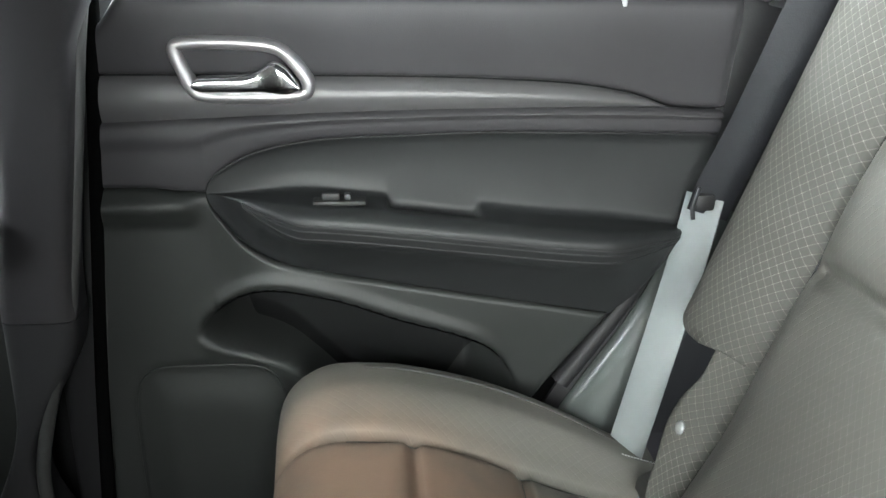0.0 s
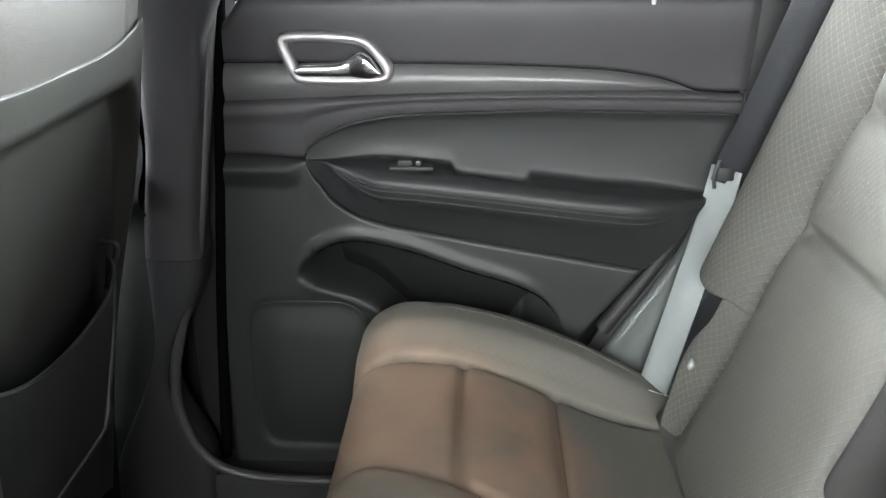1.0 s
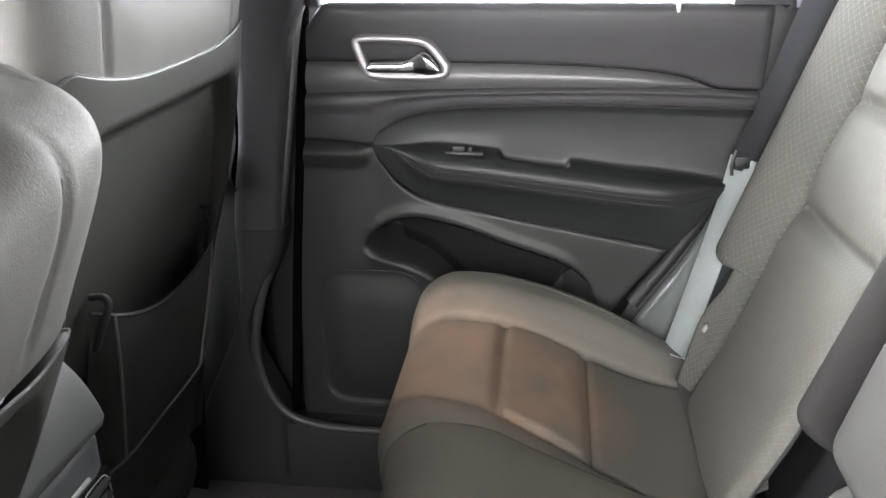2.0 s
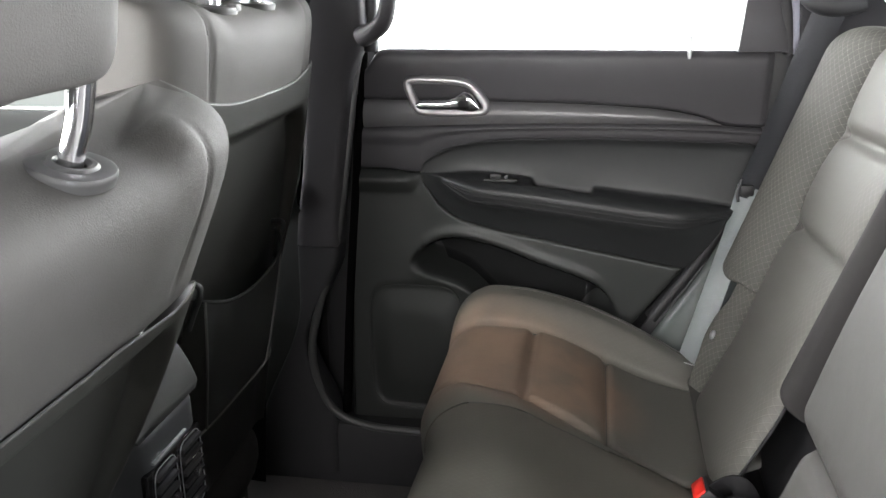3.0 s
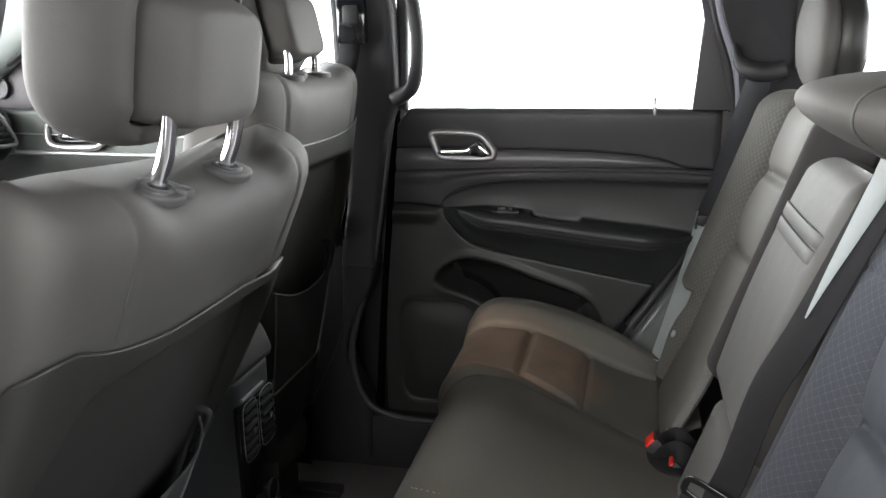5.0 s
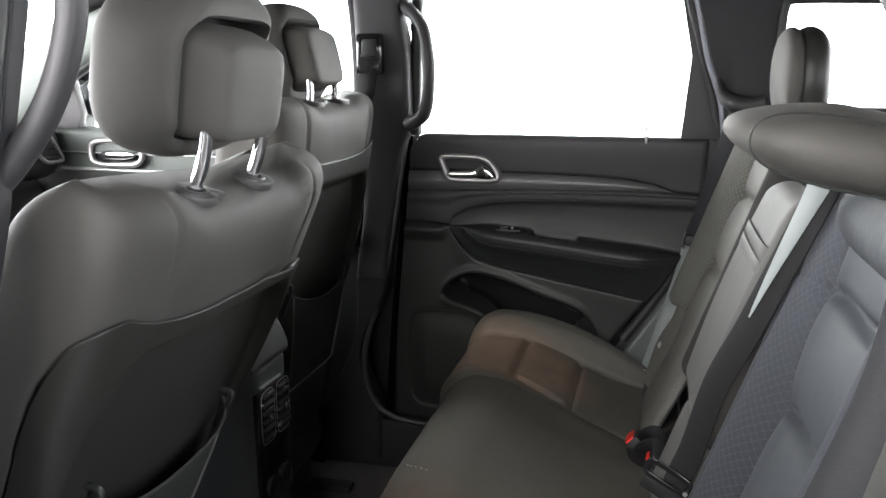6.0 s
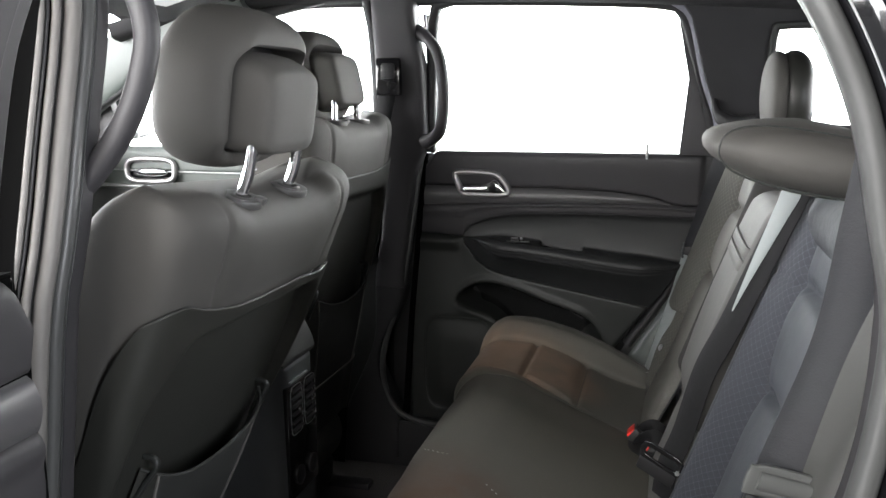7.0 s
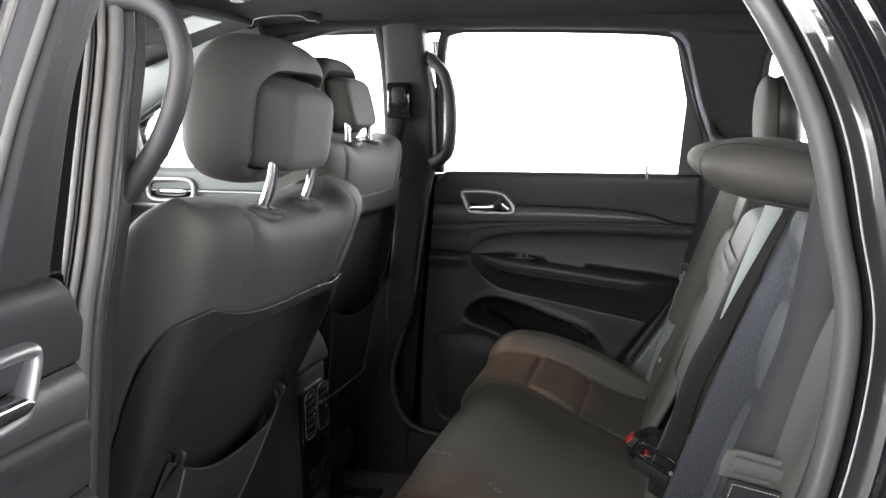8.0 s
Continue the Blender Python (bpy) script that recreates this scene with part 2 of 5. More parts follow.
def grid(us, vs, fn, m=I4, uv=None, sharp=50, flip=False):
    """A sheet: fn(u, v) gives each corner."""
    verts = [fn(u, v) for v in vs for u in us]
    k = len(us)
    faces = [(j * k + i, j * k + i + 1, (j + 1) * k + i + 1, (j + 1) * k + i) for j in range(len(vs) - 1) for i in range(k - 1)]
    if flip:
        faces = [f[::-1] for f in faces]
    return mesh(verts, faces, m, [uv(u, v) for v in vs for u in us] if uv else None, sharp)


def loft(loops, m=I4, caps=True, uvs=None, sharp=50, closed=False):
    """A skin over closed loops of equally many points."""
    n, k = len(loops[0]), len(loops)
    verts = [p for lp in loops for p in lp]
    faces = []
    for j in range(k if closed else k - 1):
        for i in range(n):
            a, b = j * n, ((j + 1) % k) * n
            faces.append((a + i, a + (i + 1) % n, b + (i + 1) % n, b + i))
    if caps and not closed:
        faces += [tuple(range(n - 1, -1, -1)), tuple((k - 1) * n + i for i in range(n))]
    return mesh(verts, faces, m, uvs, sharp)


def sweep(pts, section, up=(0, 0, 1), m=I4, closed=False, sharp=50, scale=None):
    """A section of (a along up, b across) drawn along points."""
    n, loops = len(pts), []
    pts = [Vector(p) for p in pts]
    for i in range(n):
        a = pts[(i - 1) % n] if closed or i > 0 else pts[0]
        b = pts[(i + 1) % n] if closed or i < n - 1 else pts[-1]
        t = (b - a).normalized()
        nn = Vector(up) - t * t.dot(Vector(up))
        nn.normalize()
        bb = t.cross(nn)
        k = scale(i / max(1, n - 1)) if scale else 1
        loops.append([pts[i] + nn * (sa * k) + bb * (sb * k) for sa, sb in section])
    return loft(loops, m, sharp=sharp, closed=closed)


def circle(r, n=10, ry=None):
    return [(r * math.cos(2 * math.pi * i / n), (ry or r) * math.sin(2 * math.pi * i / n)) for i in range(n)]


def box_section(a, b, r=0.0):
    """A rectangle of half sizes a, b with clipped corners."""
    r = r or min(a, b) * 0.4
    return [(a, b - r), (a - r, b), (r - a, b), (-a, b - r), (-a, r - b), (r - a, -b), (a - r, -b), (a, r - b)]


def superloop(n, a, b, p=4.0):
    out = []
    for i in range(n):
        t = 2 * math.pi * i / n
        c, s = math.cos(t), math.sin(t)
        out.append((a * math.copysign(abs(c) ** (2 / p), c), b * math.copysign(abs(s) ** (2 / p), s)))
    return out


def pebble(centre, half, p=4.0, q=4.0, n=36, k=18, m=I4, shape=None):
    """A rounded block: superellipse in plan (p) and in height (q)."""
    loops = []
    for j in range(k):
        s = -1 + 2 * (0.5 - 0.5 * math.cos(math.pi * (j + 0.04) / (k - 0.92)))
        r = max(0.02, (1 - abs(s) ** q)) ** (1 / q)
        lp = []
        for x, y in superloop(n, half[0] * r, half[1] * r, p):
            v = (centre[0] + x, centre[1] + y, centre[2] + half[2] * s)
            lp.append(shape(*v) if shape else v)
        loops.append(lp)
    return loft(loops, m, sharp=60)


def block(lo, hi, r=0.004, m=I4):
    """A box with bevelled edges."""
    bm = bmesh.new()
    bmesh.ops.create_cube(bm, size=1)
    for v in bm.verts:
        v.co = Vector([(lo[i] + hi[i]) / 2 + v.co[i] * (hi[i] - lo[i]) for i in range(3)])
    if r:
        bmesh.ops.bevel(bm, geom=bm.edges[:], offset=r, segments=2, affect="EDGES", profile=0.6)
    bm.transform(m)
    if m.determinant() < 0:
        bmesh.ops.reverse_faces(bm, faces=bm.faces[:])
    me = bpy.data.meshes.new("mesh")
    bm.to_mesh(me)
    bm.free()
    me.shade_smooth()
    me.set_sharp_from_angle(angle=radians(35))
    return me


def plate(outline, y0, y1, r=0.003, m=I4):
    """A plate of (x, z) outline between two depths in y, with bevelled rims."""
    bm = bmesh.new()
    f = bm.faces.new([bm.verts.new((x, y0, z)) for x, z in outline])
    ex = bmesh.ops.extrude_face_region(bm, geom=[f])
    for v in ex["geom"]:
        if isinstance(v, bmesh.types.BMVert):
            v.co.y = y1
    bmesh.ops.recalc_face_normals(bm, faces=bm.faces[:])
    if r:
        es = [e for e in bm.edges if abs(e.verts[0].co.y - e.verts[1].co.y) < 1e-6]
        bmesh.ops.bevel(bm, geom=es, offset=r, segments=2, affect="EDGES", profile=0.6)
    bm.transform(m)
    if m.determinant() < 0:
        bmesh.ops.reverse_faces(bm, faces=bm.faces[:])
    me = bpy.data.meshes.new("mesh")
    bm.to_mesh(me)
    bm.free()
    me.shade_smooth()
    me.set_sharp_from_angle(angle=radians(35))
    return me


def thing(name, at, label, category, group="", kind=""):
    ob = new(name)
    ob.empty_display_size = 0.05
    ob.location = at
    return tagged(ob, label, category, group, kind)


def part(name, me, mat, parent, label=""):
    ob = new(name, me)
    me.name = name
    me.materials.append(mat)
    ob.parent = parent
    root = parent
    inv = Matrix.Translation(-parent.location) if parent.type == "EMPTY" else I4
    ob.matrix_parent_inverse = inv
    return tagged(ob, label)


def solo(name, me, mat, label, category="", group="", kind=""):
    ob = new(name, me)
    me.name = name
    me.materials.append(mat)
    return tagged(ob, label, category, group, kind)


def span(a, b, n):
    return [a + (b - a) * i / (n - 1) for i in range(n)]


def cosspan(a, b, n):
    return [a + (b - a) * (0.5 - 0.5 * math.cos(math.pi * i / (n - 1))) for i in range(n)]


def roll(e, r):
    """How far a rounded rim falls back, e metres from its border."""
    return 0.0 if e >= r else r - math.sqrt(max(0.0, r * r - (r - e) ** 2))


# ---- the rear door, built closed on the far side; its inner face looks to -y ----
ZT = curve1([(-0.30, 1.176), (-0.05, 1.175), (0.10, 1.173), (0.227, 1.167), (0.292, 1.158), (0.325, 1.149), (0.345, 1.141), (0.38, 1.138), (0.45, 1.137)])
ZB = curve1([(-0.30, 1.124), (-0.143, 1.131), (-0.02, 1.136), (0.10, 1.139), (0.229, 1.1405), (0.345, 1.1395), (0.38, 1.137), (0.45, 1.136)])
ZP = curve1([(-0.171, 1.0445), (-0.166, 1.057), (-0.147, 1.073), (-0.115, 1.0895), (-0.053, 1.103), (0.04, 1.108), (0.166, 1.111), (0.45, 1.106)])
ZQ = curve1([(-0.171, 1.0435), (-0.166, 1.028), (-0.155, 1.012), (-0.134, 0.985), (-0.091, 0.959), (0.039, 0.931), (0.175, 0.906), (0.305, 0.883), (0.45, 0.857)])
SHELF = curve1([(-0.171, 1.044), (-0.02, 1.034), (0.13, 1.017), (0.225, 1.006), (0.334, 0.998), (0.45, 0.99)])
XF = curve1([(0.5, -0.325), (0.79, -0.305), (1.0, -0.286), (1.2, -0.268), (1.3, -0.262)])
POCKET_TOP = curve1([(-0.2, 0.868), (-0.194, 0.876), (-0.179, 0.894), (-0.139, 0.92), (-0.099, 0.927), (-0.027, 0.912), (0.039, 0.887), (0.142, 0.85), (0.178, 0.815), (0.2, 0.76)])
POCKET_LOW = curve1([(-0.2, 0.866), (-0.149, 0.852), (-0.11, 0.84), (-0.084, 0.826), (-0.055, 0.80), (-0.02, 0.765), (0.05, 0.725), (0.14, 0.705), (0.2, 0.70)])


XR = curve1([(0.50, 0.12), (0.70, 0.17), (0.772, 0.22), (0.83, 0.262), (0.893, 0.308), (0.94, 0.342), (1.0, 0.374), (1.06, 0.40), (1.12, 0.425), (1.3, 0.43)])


def door_y(z):
    return 0.735 - 0.016 * sm(1.14, 1.25, z) + 0.01 * sm(0.95, 0.6, z)


def build_rear_door(at, m, label, opened=False):
    door = thing("car_door", at, label, "car door", "rear doors")
    # upper trim
    def upper(u, v):
        lo, hi = ZT(u), 1.263 - 0.035 * sm(-0.225, -0.268, u) ** 2
        z = lo + (hi - lo) * v
        x = max(u, XF(z))
        y = door_y(z) + roll(z - lo, 0.006) + roll(hi - z, 0.016) + roll(0.419 - u, 0.012)
        return (x, y, z)
    part("upper_trim", grid(span(-0.27, 0.419, 90), [0, 0.01, 0.03, 0.06, 0.12, 0.25, 0.4, 0.55, 0.7, 0.82, 0.88, 0.92, 0.95, 0.97, 0.985, 0.995, 1], upper, m), PLASTIC, door)
    part("window_sill_cap", grid(span(-0.262, 0.419, 20), span(0.735, 0.775, 5), lambda x, y: (x, y, 1.2632 - 0.003 * (y - 0.735) / 0.04), m), BLACK, door)
    # accent strip
    def strip(u, v):
        lo, hi = ZB(u), max(ZT(u) - 0.0015, ZB(u) + 0.0005)
        h = hi - lo
        z = lo + h * v
        y = door_y(z) - 0.011 * math.sin(math.pi * min(1, 0.18 + 0.82 * v)) * min(1, h / 0.02) + 0.004 * sm(0.9, 1, v)
        return (max(u, XF(z)), y, z)
    part("accent_strip", grid(span(-0.272, 0.344, 80), cosspan(0, 1, 15), strip, m), STRIP, door, "satin grey tapering accent strip")
    # band between the strip and the armrest pod
    def band(u, v):
        hi = ZB(u) - 0.001
        lo = ZP(u) if u > -0.171 else 1.0445 + 0.006 * sm(-0.171, -0.25, u)
        z = lo + (hi - lo) * v
        y = door_y(z) - 0.004 * math.sin(math.pi * v) - 0.006 * sm(0.55, 0.8, v) + roll(hi - z, 0.009) + roll(z - lo, 0.005)
        return (max(u, XF(z)), y, z)
    part("upper_band", grid(span(-0.285, -0.172, 16) + span(-0.1709, -0.14, 14) + span(-0.135, 0.41, 70), cosspan(0, 1, 22), band, m), PLASTIC, door)

    # armrest pod
    def prof(x):
        grow = sm(-0.171, -0.06, x) * (1 - 0.75 * sm(0.27, 0.41, x))
        zp, zq, zs = ZP(x), ZQ(x), SHELF(x)
        cup = sm(0.028, 0.036, x) * (1 - sm(0.128, 0.138, x))
        s = 0.062 * grow
        knots = [(0.0, zp, 0.000), (0.03, zp - 0.003 * grow, 0.007 * grow), (0.15, zp - 0.3 * (zp - zs), 0.010 * grow), (0.3, zp - 0.80 * (zp - zs), 0.008 * grow),
                 (0.36, zs + 0.010 * grow - 0.016 * cup, 0.006 * grow), (0.42, zs + 0.006 * grow - 0.016 * cup, -0.35 * s), (0.45, zs + 0.006 * grow - 0.002 * cup, -0.45 * s),
                 (0.5, zs + 0.003 * grow, -0.82 * s), (0.55, zs - 0.004 * grow, -0.97 * s),
                 (0.62, zs - 0.014 * grow, -1.0 * s), (0.70, zs - 0.026 * grow, -0.94 * s), (0.74, zs - 0.034 * grow, -0.88 * s),
                 (0.8, zs - 0.3 * (zs - zq) - 0.015 * grow, -0.66 * s), (0.9, zs - 0.68 * (zs - zq), -0.33 * s), (0.97, zq + 0.006 * grow, -0.02 * s), (1.0, zq, 0.002)]
        return knots

    def pod(u, v):
        k = prof(u)
        i = 0
        while i < len(k) - 2 and v > k[i + 1][0]:
            i += 1
        t = (v - k[i][0]) / (k[i + 1][0] - k[i][0])
        z, y = k[i][1] + t * (k[i + 1][1] - k[i][1]), k[i][2] + t * (k[i + 1][2] - k[i][2])
        return (min(u, XR(z)), door_y(z) + y, z)
    vs = [0, 0.015, 0.03, 0.08, 0.15, 0.22, 0.3, 0.33, 0.36, 0.39, 0.42, 0.45, 0.475, 0.5, 0.525, 0.55, 0.585, 0.62, 0.66, 0.70, 0.74, 0.77, 0.8, 0.85, 0.9, 0.935, 0.97, 1]
    part("armrest", grid(span(-0.171, -0.13, 18) + span(-0.126, 0.02, 24) + span(0.024, 0.14, 40) + span(0.145, 0.41, 36), vs, pod, m, flip=True, sharp=0), VINYL, door, "black padded vinyl armrest")
    for off in (0.615, 0.655, 0.715):
        pts = [Vector(pod(x, off)) + Vector((0, -0.0004, 0)) for x in span(-0.13, 0.38, 60)]
        part("seam", sweep(pts, circle(0.0011, 6), (0, -1, 0), m), BLACK, door)
    pts = [Vector(pod(x, 0.006)) + Vector((0, -0.003, 0.0005)) for x in span(-0.168, -0.13, 12) + span(-0.125, 0.405, 50)]
    part("piping", sweep(pts, circle(0.0016, 6), (0, -1, 0), m), BLACK, door)
    # lower panel with map pocket and loudspeaker field
    def lower(u, v):
        top = ZQ(u) if u > -0.171 else 1.0435 + 0.006 * sm(-0.171, -0.25, u)
        z = top + (0.53 - top) * v
        y = door_y(z) + roll(top - z, 0.007) + roll(u + 0.318, 0.01)
        y -= 0.006 * sm(top - 0.09, top, z) * sm(-0.2, -0.1, u)
        y -= 0.012 * sm(1.0, 1.03, z) * sm(-0.17, -0.2, u) * sm(1.05, 1.03, z)
        t, l = POCKET_TOP(u), POCKET_LOW(u)
        if -0.2 < u < 0.2:
            deep = sm(0.0, 0.014, t - z) * sm(-0.006, 0.03, z - l) * sm(-0.2, -0.16, u) * sm(0.2, 0.13, u)
            y += 0.100 * deep * (1 - 0.15 * sm(0.012, 0.115, t - z))
            y -= 0.010 * math.exp(-((z - l + 0.006) / 0.012) ** 2) * sm(-0.2, -0.16, u) * sm(-0.02, -0.07, u)
            y -= 0.006 * math.exp(-((z - t - 0.008) / 0.01) ** 2) * sm(-0.2, -0.16, u) * sm(0.19, 0.13, u)
        ex, ez = (u + 0.185) / 0.09, (z - 0.70) / 0.128
        d = (abs(ex) ** 5 + abs(ez) ** 5) ** 0.2
        y += 0.004 * sm(1.03, 0.97, d) - 0.006 * sm(0.97, 0.5, d)
        y += roll(max(0.0, XR(z) - u), 0.012)
        return (min(max(u, XF(z)), XR(z)), y, z)
    part("lower_panel", grid(span(-0.318, -0.172, 50) + span(-0.1709, 0.40, 150), cosspan(0, 1, 110), lower, m, flip=True, sharp=0), PLASTIC_LOW, door, "grey plastic door panel with map pocket")
    # black skin over the map pocket's hollow, which paints in its shade
    def shade_skin(u, v):
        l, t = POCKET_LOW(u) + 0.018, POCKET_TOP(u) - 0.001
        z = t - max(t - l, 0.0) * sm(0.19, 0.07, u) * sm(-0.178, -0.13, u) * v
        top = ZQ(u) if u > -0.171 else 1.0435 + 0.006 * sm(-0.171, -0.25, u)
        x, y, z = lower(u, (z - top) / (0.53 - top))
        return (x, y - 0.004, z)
    part("pocket_shade", grid(span(-0.176, 0.188, 110), span(0, 1, 60), shade_skin, m, sharp=0), POCKET_SHADE, door, "black skin painting the shade in the pocket")
    pts = []
    for i in range(64):
        t = 2 * math.pi * i / 64
        c, s = math.cos(t), math.sin(t)
        x = -0.185 + 0.09 * math.copysign(abs(c) ** 0.4, c)
        z = 0.70 + 0.128 * math.copysign(abs(s) ** 0.4, s)
        pts.append((x, door_y(z) - 0.001, z))
    part("speaker_rim", sweep(pts, circle(0.0012, 6), (0, -1, 0), m, closed=True), PLASTIC_LOW, door)
    # steel shell behind
    part("door_shell", plate([(-0.33, 0.50), (0.30, 0.50), (0.36, 0.80), (0.43, 1.0), (0.45, 1.24), (-0.262, 1.24), (-0.29, 1.0)], 0.845, 0.90, 0.008, m), PAINT, door, "black painted door skin")
    # This seal's dead black colour carries the shade of the gap.
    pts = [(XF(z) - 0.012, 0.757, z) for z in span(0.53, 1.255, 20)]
    part("edge_seal", sweep(pts, circle(0.009, 8), (0, -1, 0), m), GAP_SHADE, door)
    edge = smooth_path([(0.43, 0.757, 1.255), (0.425, 0.757, 1.13), (0.385, 0.757, 1.0), (0.32, 0.757, 0.885), (0.25, 0.757, 0.78)], 6)
    part("edge_seal", sweep(edge, circle(0.013, 8), (0, -1, 0), m), BLACK, door)
    # window frame and glass
    frame_pts = [(-0.252, 0.725, 1.26), (-0.246, 0.712, 1.42), (-0.235, 0.69, 1.585), (-0.205, 0.684, 1.622), (-0.1, 0.683, 1.6245), (0.15, 0.684, 1.6165), (0.31, 0.688, 1.606), (0.352, 0.692, 1.585), (0.375, 0.702, 1.52), (0.41, 0.715, 1.40), (0.44, 0.725, 1.26)]
    if opened:
        # seen from behind: the broad ridged front post of the window frame
        front_edge = curve1([(1.22, -0.241), (1.30, -0.234), (1.39, -0.228), (1.44, -0.229), (1.50, -0.246), (1.64, -0.285)])
        glass_edge = curve1([(1.22, -0.118), (1.335, -0.138), (1.374, -0.144), (1.41, -0.151), (1.445, -0.161), (1.49, -0.173), (1.64, -0.205)])
        relief = curve1([(-0.12, 0.030), (-0.06, 0.012), (-0.02, 0.002), (0.02, 0.0), (0.25, 0.0), (0.285, -0.004), (0.31, -0.004), (0.72, -0.001), (0.76, -0.002), (0.80, -0.011), (0.85, -0.013), (0.89, -0.009), (0.92, 0.0), (0.955, 0.002), (0.975, 0.008), (1.0, 0.018)])
        def post(u, z):
            f, g = front_edge(z), glass_edge(z)
            return (f + (g - f) * u, 0.735 + relief(u) - 0.25 * (z - 1.26), z)
        part("window_frame", grid(span(-0.12, 0.06, 10) + span(0.09, 0.24, 4) + span(0.25, 0.31, 6) + span(0.36, 0.70, 5) + span(0.72, 1.0, 26), span(1.22, 1.64, 28), post, m, sharp=60), PLASTIC, door, "grey ridged window frame")
        part("frame_seal", sweep([Vector(post(0.95, z)) + Vector((0, -0.001, 0)) for z in span(1.25, 1.64, 16)], circle(0.0045, 8), (0, -1, 0), m), FLANGE, door)
    else:
        part("window_frame", sweep(smooth_path(frame_pts, 8), box_section(0.016, 0.011), (0, -1, 0), m), BLACK, door, "black window frame")
    gl = [(-0.25, 1.24), (-0.236, 1.585), (-0.205, 1.62), (0.31, 1.605), (0.345, 1.58), (0.372, 1.44), (0.358, 1.24)]
    lean = lambda z: (0.755 - 0.25 * (z - 1.24)) if opened else 0.738 - 0.04 * (z - 1.24) / 0.38 - 0.008 * max(0, z - 1.4)
    verts = [(x, lean(z) + o, z) for o in (0, 0.004) for x, z in gl]
    k = len(gl)
    faces = [tuple(range(k)), tuple(range(2 * k - 1, k - 1, -1))] + [(i, i + k, (i + 1) % k + k, (i + 1) % k) for i in range(k)]
    pane = part("window_pane", mesh(verts, faces, m, sharp=30), DARK_GLASS if opened else PRIVACY, door, "dark tinted raised window pane")
    pane.visible_shadow = False
    # fixed black corner piece behind the glass
    part("corner_cover", plate([(0.357, 1.262), (0.372, 1.44), (0.343, 1.585), (0.36, 1.575), (0.408, 1.44), (0.435, 1.262)], 0.702, 0.728, 0.003, m @ pose(0, 0.004, 0)), PLASTIC, door, "black triangular window cover")
    # lock pin
    pts = [(0.283, 0.722, z) for z in (1.25, 1.262, 1.284, 1.287)]
    pin = part("lock_pin", sweep(pts, circle(0.0035, 8), (0, -1, 0), m, scale=lambda t: 0.6 if t > 0.9 else 1), SILVER, door)
    part("collar", sweep([(0.283, 0.722, 1.2625), (0.283, 0.722, 1.2655)], circle(0.008, 12), (0, -1, 0), m), SILVER, pin)
    # inner handle
    ring = smooth_path([(-0.198, 0, 1.205), (-0.188, 0, 1.2135), (-0.14, 0, 1.2145), (-0.095, 0, 1.2115), (-0.073, 0, 1.203), (-0.052, 0, 1.178), (-0.047, 0, 1.163), (-0.056, 0, 1.1535), (-0.10, 0, 1.151), (-0.165, 0, 1.1525), (-0.18, 0, 1.161), (-0.19, 0, 1.182)], 5, True)
    ring = [Vector((-0.1205 + (p.x + 0.1215) * 0.905, 0, 1.182 + (p.z - 1.182) * 0.90)) for p in ring]
    yy = 0.724
    handle = part("door_handle", sweep([(p.x, yy, p.z) for p in ring], [(0.0075, -0.0048), (0.0096, -0.0022), (0.0100, 0.0012), (0.0085, 0.0047), (0.0045, 0.0070), (-0.012, 0.0070), (-0.012, -0.0070), (0.0025, -0.0070)], (0, -1, 0), m, closed=True), CHROME, door, "satin chrome handle surround")
    cx, cz = -0.122, 1.182
    loops = [[(cx + (p.x - cx) * k, yy + d, cz + (p.z - cz) * k) for p in ring] for k, d in ((0.93, -0.001), (0.9, 0.012), (0.78, 0.03), (0.5, 0.034), (0.05, 0.034))]
    part("cup", loft(loops, m, caps=False, sharp=0), PIANO, handle, "dark recessed cup")
    def lever(s, t):
        x = -0.174 + 0.113 * s
        top = 1.1765 + 0.003 * s + 0.014 * math.exp(-((s - 0.76) / 0.15) ** 2) - 0.008 * max(0.0, (s - 0.85) / 0.15) ** 2
        bot = 1.1585 - 0.001 * s
        a = 2 * math.pi * t
        end = min(1.0, (12 * s) ** 0.5 if s < 1 / 12 else 1.0, (9 * (1 - s)) ** 0.5 if s > 1 - 1 / 9 else 1.0)
        zc, hz = (top + bot) / 2, (top - bot) / 2 * (0.2 + 0.8 * end)
        ca, sa = math.cos(a), math.sin(a)
        return (x, yy - 0.001 + 0.011 * math.copysign(abs(ca) ** 0.7, ca) - 0.006 * sm(0.62, 0.85, s), zc + hz * math.copysign(abs(sa) ** 0.7, sa))
    part("lever", grid(cosspan(0, 1, 44), span(0, 1, 29), lever, m, sharp=0), MIRROR, handle, "bright chrome pull lever")
    # window switch
    p = pod(-0.022, 0.44)
    plt = part("switch_plate", block((-0.052, p[1] - 0.012, p[2] - 0.001), (0.006, p[1] + 0.008, p[2] + 0.004), 0.002, m), PLASTIC_LOW, door)
    part("window_switch", block((-0.042, p[1] - 0.007, p[2] + 0.003), (-0.022, p[1] + 0.005, p[2] + 0.012), 0.003, m), BLACK, plt)
    part("window_switch", block((-0.018, p[1] - 0.007, p[2] + 0.003), (-0.010, p[1] + 0.004, p[2] + 0.011), 0.003, m), SILVER_DARK, plt)
    return door


build_rear_door((0.08, 0.735, 0.5), I4, "closed rear door with grey plastic trim and black armrest")
HINGE = Vector((-0.302, -0.862, 0))
OPEN = 85.0
flip = Matrix.Diagonal((1, -1, 1, 1))
OPEN_DOOR = Matrix.Translation(HINGE) @ Matrix.Rotation(radians(-OPEN), 4, "Z") @ Matrix.Translation(-HINGE) @ flip
